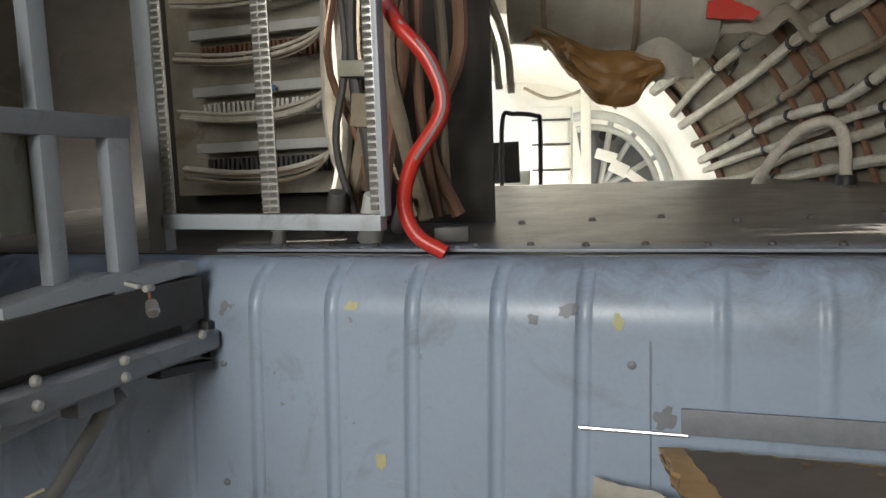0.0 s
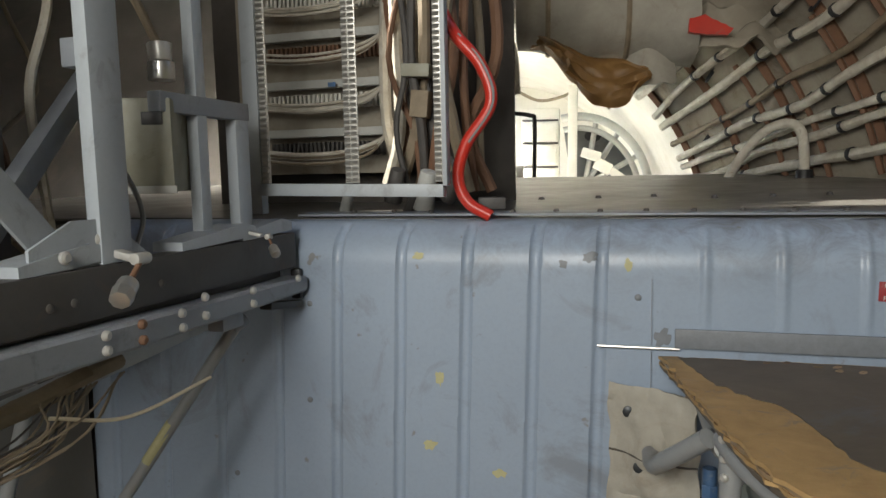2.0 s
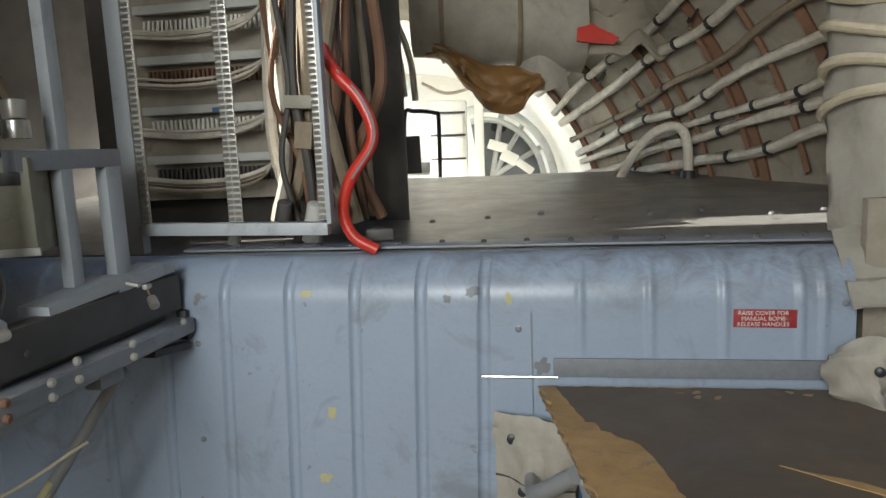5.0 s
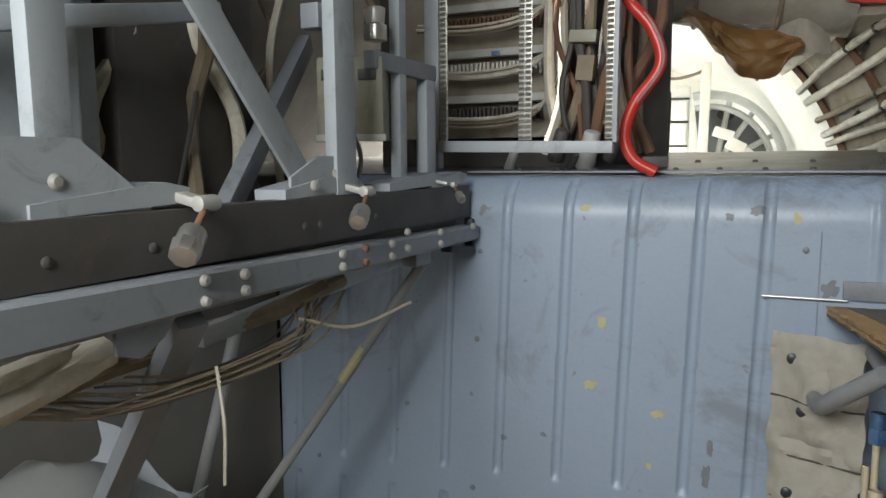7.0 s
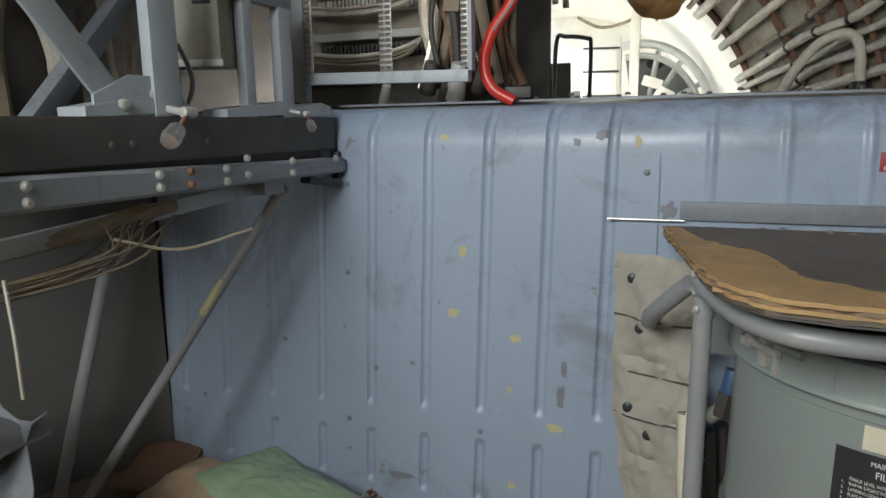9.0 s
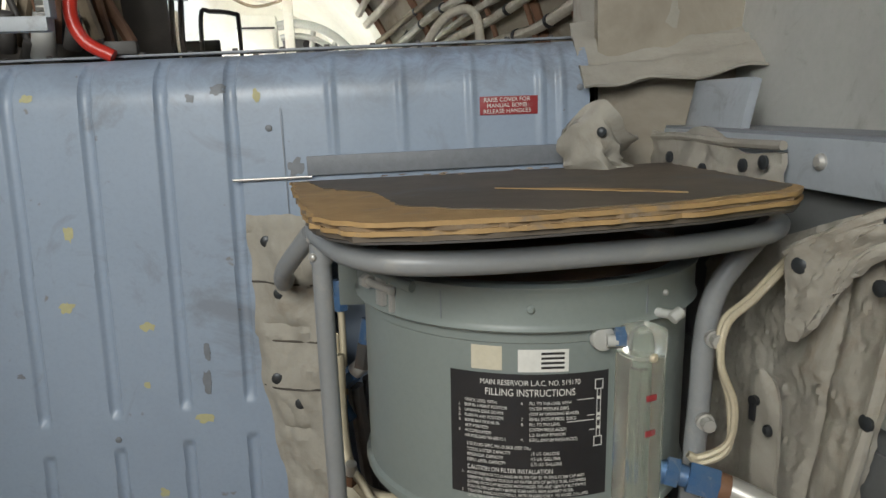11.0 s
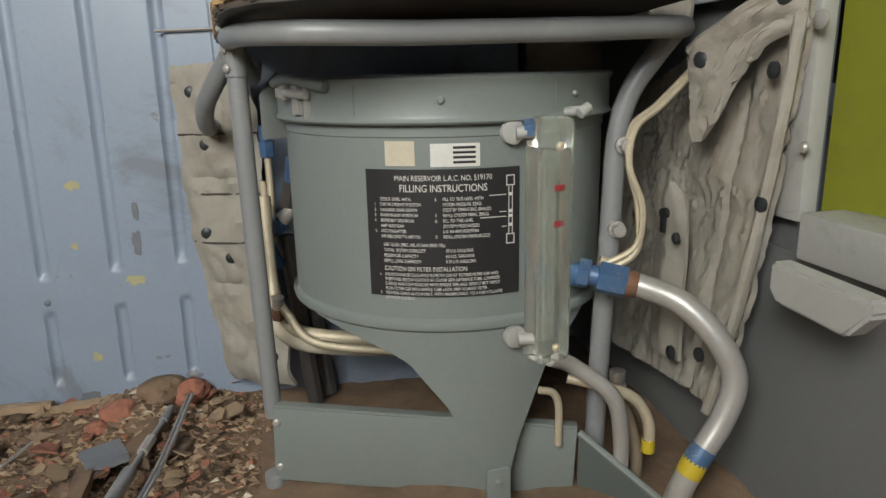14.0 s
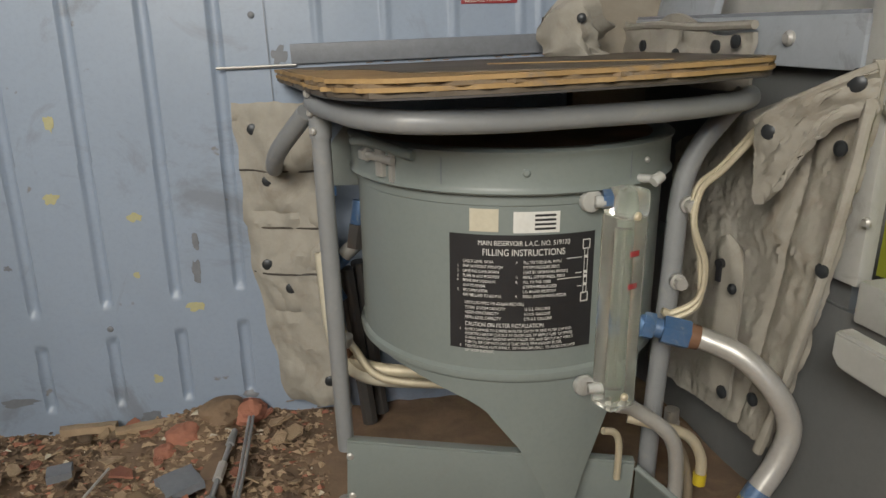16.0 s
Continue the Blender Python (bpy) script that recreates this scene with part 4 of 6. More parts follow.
# ---- quilted cloths ----
def quilt_fn(y0, y1, z0, z1, off, seed, puff=0.007, wav=0.012, zl=0.0):
    def fn(u, v):
        y, z = y0 + (y1 - y0) * u, z0 + (z1 - z0) * v + zl * (1 - u)
        p = puff * (abs(math.sin(math.pi * 2.5 * u)) ** 0.5 + 0.6 * noise.noise(Vector((u * 5, v * 5, seed))))
        p += wav * noise.noise(Vector((u * 2.2, v * 2.6, seed + 5))) + 0.004 * abs(noise.noise(Vector((u * 16 + v * 6, v * 9, seed))))
        p += 0.006 * abs(noise.noise(Vector((u * 7 + v * 9, v * 3 - u * 4, seed + 8))))
        return Vector((side_x(y) - off - p, y, z))
    return fn


def button(parent, p, n=(-1, 0.22, 0), r=0.0075, mat=None):
    screw_part("snap_button", parent, p, n, r, 0.004, mat or M_BUTTON)


quilt = thing("insulation_blanket", "dirty white quilted insulation blanket hanging on the side wall", "insulation")
PLACE = CORNER
def big_fn(u, v):
    top = 0.535 - 0.055 * (u if u < 1 else 1) + 0.0
    z = 0.165 - 0.02 * u + (0.575 - 0.095 * u - 0.165) * v
    y = -0.062 + (0.30 + 0.0 * v) * u + 0.05 * (1 - v) ** 1.5 * (1 - u)
    p = 0.006 * noise.noise(Vector((u * 4, v * 4, 3))) + 0.008 * abs(noise.noise(Vector((u * 4 + v * 5, v * 5 - u * 4, 8)))) + 0.002 * abs(noise.noise(Vector((u * 17, v * 13, 2))))
    p += 0.0035 * abs(noise.noise(Vector((u * 26 + v * 19, v * 24 - u * 15, 5)))) + 0.003 * abs(noise.noise(Vector((u * 38 - v * 20, v * 30, 15)))) * (0.4 + v)
    seam = 0.006 * math.exp(-((u - 0.22) / 0.02) ** 2)
    return Vector((side_x(y) - 0.006 - p + seam - 0.020 * (1 - v) ** 2, y, z))


part("cloth", sheet(90, 110, big_fn, 0.006), M_QUILT, quilt)
part("edge_roll", tube([Vector((side_x(-0.062 + 0.05 * (1 - v) ** 1.5) - 0.014 - 0.028 * (1 - v) ** 1.5, -0.062 + 0.05 * (1 - v) ** 1.5, 0.165 + 0.41 * v)) for v in (0, 0.2, 0.4, 0.6, 0.8, 1.0)], 0.006, 8, 4, 0.3), M_QUILT, quilt)
for y, z, off in ((-0.040, 0.496, 0.020), (-0.046, 0.381, 0.026), (0.002, 0.222, 0.047), (0.050, 0.205, 0.049), (-0.045, 0.560, 0.018)):
    button(quilt, (side_x(y) - off, y, z))
# tongue flap with a dark slot
def tongue_fn(u, v):
    w = 0.5 - abs(u - 0.5)
    y = 0.075 + (u - 0.5) * 0.060 * (1 if v < 0.75 else math.sqrt(max(1 - ((v - 0.75) / 0.25) ** 2, 0.0)))
    return Vector((side_x(y) - 0.042 - 0.006 * math.sin(math.pi * u) - 0.004 * noise.noise(Vector((u * 3, v * 5, 7))), y, 0.195 + 0.190 * v))


part("tongue_flap", sheet(16, 24, tongue_fn, 0.004), M_QUILT, quilt, "rounded cloth tongue with a slot")
bm = bmesh.new()
add_cyl(bm, (side_x(0.075) - 0.0545, 0.075, 0.352), (side_x(0.075) - 0.0495, 0.075, 0.352), 0.0055, None, 14)
add_box(bm, (0.003, 0.007, 0.020), pose(side_x(0.075) - 0.053, 0.075, 0.341), 0.001)
part("keyhole_slot", bm, M_BLACK, quilt, "dark keyhole slot")
button(quilt, (side_x(0.052) - 0.050, 0.052, 0.330), r=0.006)
# flap folded over the stand's end
def fold_fn(u, v):
    y = 0.035 - 0.10 * u
    z = 0.515 + 0.055 * u - (0.085 - 0.055 * u + 0.012 * math.sin(7 * u)) * v
    x = 0.452 + 0.02 * u + 0.012 * v - 0.010 * math.sin(3.1 * u) + 0.006 * noise.noise(Vector((u * 4, v * 4, 12))) + 0.0045 * abs(noise.noise(Vector((u * 7 + v * 4, v * 6 - u * 5, 3)))) + 0.0012 * abs(noise.noise(Vector((u * 22, v * 18, 6))))
    return Vector((x - 0.008, y, z))


part("folded_corner", sheet(48, 36, fold_fn, 0.004), M_QUILT, quilt, "stiff folded cloth corner")
part("flap_hem", tube([fold_fn(t / 6, 0.0) for t in range(7)], 0.0045, 8, 3), M_QUILT, quilt)
for t in (0.16, 0.86):
    button(quilt, fold_fn(t, 0.2) + Vector((-0.003, -0.002, 0)), (-1, -0.3, 0), 0.008)

# low quilt along the side wall behind the board, with a grey angle rail
quilt2 = thing("insulation_blanket", "low quilted white insulation strip with snap buttons behind the board", "insulation")
part("cloth", sheet(50, 12, lambda u, v: Vector((side_x(0.10 + 0.40 * u) - 0.012 - 0.012 * abs(math.sin(9 * u)) ** 0.6 * math.sin(math.pi * min(v + 0.15, 1)) - 0.006 * noise.noise(Vector((u * 9, v * 4, 1))), 0.10 + 0.40 * u, 0.535 + (0.062 + 0.022 * noise.noise(Vector((u * 4, 0, 4))) + 0.02 * u) * v)), 0.006), M_QUILT, quilt2)
part("hem", tube([Vector((side_x(y) - 0.018, y, 0.604 + 0.004 * math.sin(y * 30))) for y in (0.10, 0.2, 0.3, 0.4, 0.46)], 0.005, 8, 4), M_QUILT, quilt2)
for y in (0.115, 0.15, 0.23, 0.31, 0.40, 0.45):
    button(quilt2, (side_x(y) - 0.030, y, 0.580 + 0.010 * math.sin(y * 20)))
PLACE = HERE
part("crumpled_corner", sheet(18, 14, lambda u, v: Vector((0.545 + 0.10 * u - 0.02 * math.sin(math.pi * v) + 0.012 * noise.noise(Vector((u * 5, v * 5, 2))), 0.735 - 0.06 * math.sin(math.pi * u) + 0.02 * noise.noise(Vector((u * 4, v * 4, 6))), 0.575 + (0.075 + 0.03 * math.sin(u * 5)) * v)), 0.006), M_QUILT, quilt2, "crumpled cloth corner against the spar")
button(quilt2, (0.575, 0.672, 0.635), (-0.3, -1, 0), 0.007)
PLACE = CORNER
railr = thing("side_angle_rail", "grey metal angle rail with bolt along the side wall", "rail")
part("rail_face", box((0.006, 0.52, 0.05), side_matrix(0.22, 0.588, 0.0), 0.002), M_FRAME, railr)
part("rail_ledge", box((0.10, 0.52, 0.006), side_matrix(0.22, 0.614, 0.05), 0.002), M_RAIL, railr)
part("diagonal_strut", box((0.03, 0.012, 0.22), side_matrix(0.44, 0.68, 0.02) @ pose(0, 0, 0, -38), 0.003), M_FRAME, railr)
screw_part("bolt", railr, (side_x(0.06) - 0.003, 0.06, 0.591), (-1, 0.2, 0), 0.008, 0.006, M_ALU)
part("loose_plate", box((0.012, 0.13, 0.06), side_matrix(0.27, 0.645, 0.02) @ pose(0, 0, 0, 0, 12), 0.002), M_FRAME, railr, "small loose blue-grey plate")
structure("wall_right_top", sheet(8, 8, lambda u, v: (side_x(-0.02 + 0.58 * u) + 0.10 + 0.05 * v, -0.02 + 0.58 * u, 0.611 + 0.65 * v), 0.01), M_PALEGREY, "pale grey upper fuselage side above the angle rail", "wall")
PLACE = HERE
# cloth-wrapped duct bundle above
duct = thing("wrapped_duct", "large crumpled white cloth duct tied with pale cords", "duct")
def duct_fn(u, v):
    a = 2 * math.pi * u
    r = 0.15 + 0.015 * noise.noise(Vector((math.cos(a) * 2, math.sin(a) * 2, v * 4))) + 0.012 * abs(noise.noise(Vector((math.cos(a) * 4, math.sin(a) * 4, v * 9))))
    return Vector((0.765 - 0.02 * v + r * math.cos(a), 0.95 + r * 0.8 * math.sin(a), 0.785 + 0.60 * v))


part("cloth", sheet(36, 24, duct_fn), M_QUILT, duct)
for j, z in enumerate((0.99, 1.04, 1.10, 1.16)):
    part("cord", tube([Vector((0.758 + 0.166 * math.cos(a), 0.95 + 0.138 * math.sin(a), z + 0.02 * math.sin(a * 2 + j))) for a in [2.2 + 0.35 * i for i in range(12)]], 0.009, 8, 3), M_BRASSW, duct, "pale cord binding")
part("loose_cloth", sheet(24, 16, lambda u, v: Vector((0.575 + 0.42 * u, 0.86 - 0.10 * v + 0.02 * math.sin(7 * u), 0.80 - 0.10 * v * (1 - 0.3 * u) + 0.018 * noise.noise(Vector((u * 6, v * 6, 3))))), 0.004), M_QUILT, duct, "loose draped cloth end")
# narrow quilt strip beside the stand, against the spar
quilt3 = thing("insulation_blanket", "narrow dirty white quilted strip with snap buttons beside the stand", "insulation")
def strip_fn(u, v):
    z = 0.03 + 0.50 * v
    w = 0.125 if v > 0.55 else 0.115
    x = 0.060 + 0.03 * max(0, 0.5 - v) + w * u - 0.006 * (v > 0.62)
    bulge = 0.014 * abs(math.sin(math.pi * 3 * v)) ** 0.5 * math.sin(math.pi * min(max(u, 0.05), 0.95)) + 0.012 * noise.noise(Vector((u * 3, v * 8, 4))) + 0.012 * abs(noise.noise(Vector((u * 5 + v * 9, v * 16 - u * 3, 14))))
    x += 0.010 * noise.noise(Vector((0, v * 9, 2))) + (0.02 * (0.45 - v) if v < 0.45 else 0.0) + 0.05 * max(0.0, 0.22 - v) * (1 - u)
    y = 0.772 - 0.05 * u - 0.02 * (1 - v) - bulge
    return Vector((x, y, z))


part("cloth", sheet(24, 60, strip_fn, 0.006), M_QUILT, quilt3)
for v, u in ((0.925, 0.25), (0.77, 0.35), (0.50, 0.22), (0.42, 0.45), (0.10, 0.75)):
    button(quilt3, strip_fn(u, v) + Vector((0, -0.006, 0)), (0, -1, 0), 0.009)
for v in (0.62, 0.47, 0.80):
    part("seam", tube([strip_fn(u / 5, v) + Vector((0, -0.007, 0)) for u in range(6)], 0.0016, 6, 2), M_GLOOM, quilt3)

# ---- rail and racks ----
def rx(y):
    return -0.470 - 0.140 * (0.785 - y)


RD = math.degrees(math.atan(0.140))
def rail_m(y, z, off=0.0):
    """x out towards the room, y along the rail."""
    return pose(rx(y) + off, y, z, 0, 0, -RD)


PLACE = LEFT
rail = thing("equipment_rail", "grey riveted rail below a dark beam carrying equipment trays", "rail")
LEN = 1.45
yc = 0.785 - LEN / 2 * math.cos(radians(RD))
def long_box(w, h, off, z, bevel=0.003, y_end=0.785, length=LEN):
    c = y_end - length / 2 * math.cos(radians(RD))
    return box((w, length, h), rail_m(c, z, off), bevel)


part("dark_beam", long_box(0.03, 0.056, -0.024, 0.7170, 0.002, 0.785), M_DARK, rail, "dark brown-grey upper beam")
bm = bmesh.new()
ends = []
for y, z0, z1 in ((0.785, 0.6475, 0.6735), (-0.65, 0.6475, 0.700)):
    ends.append([bm.verts.new((rx(y) + o, y, z)) for o, z in ((-0.030, z0), (0.004, z0), (0.008, z0 + 0.004), (0.008, z1 - 0.004), (0.004, z1), (-0.030, z1))])
for i in range(6):
    bm.faces.new((ends[0][i], ends[0][(i + 1) % 6], ends[1][(i + 1) % 6], ends[1][i]))
bm.faces.new(ends[0]), bm.faces.new(ends[1][::-1])
part("lower_rail", bm, M_RAIL, rail)
part("rail_back", long_box(0.012, 0.03, -0.030, 0.690, 0.002, 0.76), M_DARK, rail)
part("end_pad", box((0.018, 0.012, 0.05), rail_m(0.788, 0.660, -0.012), 0.004), M_BLACK, rail, "black rubber end pad")
part("under_pad", box((0.022, 0.10, 0.012), rail_m(0.735, 0.634, -0.01) @ pose(0, 0, 0, -8), 0.003), M_BLACK, rail)
for y, zs in ((0.751, (0.674,)), (0.622, (0.657, 0.676)), (0.513, (0.662, 0.686)), (0.468, (0.656, 0.674)), (0.400, (0.657, 0.675)), (0.347, (0.658, 0.674)), (0.173, (0.658, 0.675)), (0.119, (0.657, 0.677)), (-0.14, (0.660, 0.682)), (-0.22, (0.660, 0.684))):
    for z in zs:
        screw_part("rivet_head", rail, Vector((rx(y) + 0.009, y, z)), (1, -0.12, 0), 0.0058, 0.005, M_RUST if y == 0.400 else M_ALU)
for y in (0.08, 0.12, -0.02, 0.30, 0.33, 0.46):
    screw_part("beam_rivet", rail, Vector((rx(y) - 0.009, y, 0.712)), (1, -0.12, 0), 0.005, 0.003, M_DARK)
part("end_block", box((0.026, 0.05, 0.030), rail_m(0.60, 0.640, -0.02), 0.003), M_RAIL, rail)
part("under_channel", box((0.012, 0.5, 0.022), rail_m(0.42, 0.622, -0.05) @ pose(0, 0, 0, 4), 0.002), M_FRAME, rail, "pale channel under the rail")
part("strut_gusset", prism([(-0.028, 0), (0.05, 0), (0.03, -0.018), (0.0, -0.030), (-0.028, -0.020)], 0.004, Matrix.Translation((rx(0.06) - 0.012, 0.06, 0.645)) @ pose(0, 0, 0, 90, 0, 90)), M_RAIL, rail)
part("strut", box((0.034, 0.022, 0.62), LEFT.inverted() @ frame_along((-0.685, 0.128, 0.404), (-0.493, 0.078, 0.650)), 0.002), M_RAIL, rail, "grey angled support strut with drilled holes")
for k in range(4):
    screw_part("strut_hole", rail, LEFT.inverted() @ (Vector((-0.541, 0.079, 0.588)).lerp(Vector((-0.66, 0.110, 0.435)), k / 3)), (0.1, -1, 0), 0.004, 0.0012, M_BLACK)
PLACE = HERE
rod = tagged(part("tie_rod", tube([(-0.502, 0.624, 0.630), (-0.700, 0.542, 0.317), (-0.905, 0.458, 0.0)], 0.0095, 12, 3), M_TUBE), "grey tie rod with chipped yellow paint running to the floor", "rod")
part("yellow_wear", tube([(-0.599, 0.584, 0.478), (-0.637, 0.568, 0.418)], 0.0099, 12, 1, 0.05), M_PATCH, rod, "band of bare yellow paint")
part("rod_end", add_cyl(bmesh.new(), (-0.494, 0.636, 0.640), (-0.508, 0.618, 0.626), 0.013, None, 12, 0.003), M_RAIL, rod)
tagged(part("floor_pipe", tube([(-0.906, 0.618, 0.51), (-0.943, 0.536, 0.20), (-0.968, 0.48, -0.01)], 0.0125, 12, 3), M_TUBE), "grey pipe standing against the dark duct", "pipe")

PLACE = LEFT
# upright frame on the rail
rack = thing("equipment_rack", "light blue-grey riveted upright frame of an empty equipment rack", "rack")
def post(y, z0, z1, w, off=-0.035, mat=None, label=""):
    part("post", box((0.018, w, z1 - z0), rail_m(y, (z0 + z1) / 2, off), 0.002), mat or M_FRAME, rack, label)
    part("post_flange", box((w * 0.8, 0.004, z1 - z0), rail_m(y + w / 2, (z0 + z1) / 2, off - w * 0.4), 0.001), mat or M_FRAME, rack)


post(0.400, 0.745, 1.45, 0.046, -0.022)
post(0.010, 0.745, 1.45, 0.034)
post(0.605, 0.745, 1.45, 0.022, -0.05)
post(0.70, 0.745, 0.94, 0.034, -0.05)
post(0.15, 0.745, 1.40, 0.030, -0.16)
part("diagonal_brace", box((0.006, 0.036, 0.46), rail_m(0.170, 0.945, -0.026) @ pose(0, 0, 0, 41.0), 0.002), M_FRAME, rack)
part("cross_bar", box((0.026, 0.020, 0.40), frame_along((-0.668, 0.08, 0.918), (-0.612, 0.475, 1.0)), 0.002), M_FRAME, rack)
part("bar_end_clip", box((0.030, 0.026, 0.034), pose(-0.608, 0.455, 0.985, 0, 0, -8), 0.003), M_RAIL, rack)
part("top_bar", box((0.02, 0.20, 0.026), rail_m(0.62, 0.935, -0.05), 0.002), M_RAIL, rack)
part("rear_bar", box((0.02, 0.40, 0.03), pose(-0.66, 0.42, 0.85, 38, 0, 10), 0.002), M_RAIL, rack)
for y, s in ((0.365, 1), (-0.015, 1.25)):
    part("gusset", prism([(-0.075 * s, 0), (0.085 * s, 0), (0.085 * s, 0.008), (0.03 * s, 0.05 * s), (-0.02 * s, 0.05 * s), (-0.075 * s, 0.025 * s)], 0.004, Matrix.Translation((rx(y) - 0.022, y, 0.745)) @ pose(0, 0, 0, 90, 0, 90 - RD)), M_FRAME, rack, "pale riveted gusset plate")
    for dy, dz in ((0.015, 0.028), (-0.04 * s, 0.014)):
        screw_part("gusset_bolt", rack, (rx(y) - 0.0175, y + dy, 0.745 + dz), (1, -0.1, 0), 0.007, 0.005, M_ALU)
screw_part("post_bolt", rack, (rx(0.03) - 0.05, 0.03, 0.88), (1, -0.3, 0), 0.010, 0.008, M_ALU)
# tray lips on the dark beam
for y, ln in ((0.06, 0.16), (0.34, 0.12), (0.60, 0.17), (0.72, 0.14)):
    part("tray_lip", prism([(-ln / 2, 0), (ln / 2, 0.006), (ln / 2, 0.020), (ln / 2 - 0.03, 0.026), (-ln / 2, 0.012)], 0.045, Matrix.Translation((rx(y) - 0.06, y, 0.744)) @ pose(0, 0, 0, 90, 0, 90 - RD)), M_FRAME, rack, "pale sheet metal tray lip")
# hold-down clamps hanging over the beam
PLACE = HERE
def hold_down(y, s, tilt):
    t = thing("hold_down_clamp", "bright hold-down clamp with rusty stem hanging over the beam", "clamp", "hold-down clamps on the rail")
    t.matrix_basis = LEFT @ rail_m(y, 0.748, 0.004)
    part("arm", box((0.05 * s, 0.018 * s, 0.010 * s), pose(-0.012, 0, 0.006, 0, 12), 0.003), M_ALU, t)
    part("fork", add_cyl(bmesh.new(), (0.012, -0.012 * s, 0.002), (0.012, 0.012 * s, 0.002), 0.008 * s, None, 12, 0.002), M_ALU, t)
    e = Vector((0.026, -0.026 * tilt, -0.022 * s))
    part("stem", add_cyl(bmesh.new(), (0.012, 0, 0), e, 0.0036 * s, None, 10), M_RUST, t, "rusty brown stem")
    dirn = (e - Vector((0.012, 0, 0))).normalized()
    part("thumb_nut", add_cyl(bmesh.new(), e, e + dirn * 0.018 * s, 0.0125 * s, None, 14, 0.002), M_STEEL, t, "bright knurled thumb nut")
    part("lower_nut", add_cyl(bmesh.new(), e + dirn * 0.018 * s, e + dirn * 0.034 * s, 0.0145 * s, 0.0125 * s, 8, 0.002), M_STEEL, t)


hold_down(0.398, 0.9, 1.4)
hold_down(0.120, 1.0, 1.2)
hold_down(0.66, 0.55, 0.5)
hold_down(-0.30, 1.0, 1.0)
PLACE = LEFT
for k in range(2):
    tagged(part("wire_clip", tube([(-0.565, 0.44 + 0.03 * k, 0.835), (-0.572, 0.447 + 0.03 * k, 0.842), (-0.556, 0.445 + 0.03 * k, 0.81), (-0.55, 0.44 + 0.03 * k, 0.785), (-0.555, 0.43 + 0.03 * k, 0.755)], 0.0032, 8, 5), M_TUBE), "bent bright wire clip standing on the tray", "wire clip")
# stained cream box and its plug
cbox = thing("instrument_box", "stained cream instrument box with two dark slots", "box")
part("case", box((0.098, 0.085, 0.120), pose(-0.598, 0.56, 0.880, 0, 0, 14), 0.004), M_CREAM, cbox)
for dx in (-0.036, 0.032):
    part("slot", box((0.026, 0.004, 0.016), pose(-0.598, 0.56, 0.880, 0, 0, 14) @ pose(dx * 0.8, -0.0432, 0.034), 0.001), M_BLACK, cbox, "dark slot")
part("edge_frame", box((0.104, 0.004, 0.010), pose(-0.598, 0.56, 0.880, 0, 0, 14) @ pose(0, -0.044, -0.057), 0.001), M_PALEGREY, cbox)
plug = thing("cable_plug", "bright metal cable plug above the cream box", "plug")
part("plug_body", add_cyl(bmesh.new(), (-0.552, 0.535, 0.962), (-0.552, 0.535, 0.985), 0.0165, None, 16, 0.002), M_STEEL, plug)
part("plug_collar", add_cyl(bmesh.new(), (-0.552, 0.535, 0.985), (-0.554, 0.537, 1.008), 0.013, 0.016, 16, 0.002), M_ALU, plug)
tagged(part("loop_cable", tube([(-0.554, 0.537, 1.003), (-0.59, 0.53, 1.08), (-0.66, 0.54, 1.16), (-0.70, 0.6, 1.25)], 0.006, 8, 6), M_WIRE), "dark looping cable above the box", "cable")
tagged(part("black_cabinet", box((0.30, 0.22, 0.60), pose(-0.84, 0.32, 0.98, 0, 0, -8), 0.004), M_DARK), "dark metal cabinet side behind the frame", "cabinet")
tagged(part("pale_cabinet", box((0.20, 0.16, 0.62), pose(-0.80, 0.06, 1.06, 0, 0, -8), 0.006), M_FRAME), "pale grey cabinet beside the dark one", "cabinet")

# wiring behind the upright frame
rndl = random.Random(31)
for i in range(14):
    y, x = rndl.uniform(0.22, 0.50), rndl.uniform(-0.76, -0.66)
    r = rndl.choice((0.003, 0.004, 0.006, 0.010))
    pts = [(x, y, 1.30), (x + rndl.uniform(-0.03, 0.03), y + rndl.uniform(-0.03, 0.03), 1.08), (x + rndl.uniform(-0.04, 0.04), y + rndl.uniform(-0.05, 0.05), 0.95), (x + rndl.uniform(-0.03, 0.03), y + rndl.uniform(-0.06, 0.06), 0.84), (x, y + rndl.uniform(-0.05, 0.05), 0.72)]
    tagged(part("rack_cable", tube(pts, r, 7, 6, 0.12), rndl.choice((M_WIREW, M_WIRE, M_RUST, M_DARK))), "loose cable hanging behind the rack frame", "cable", "cables behind the rack")
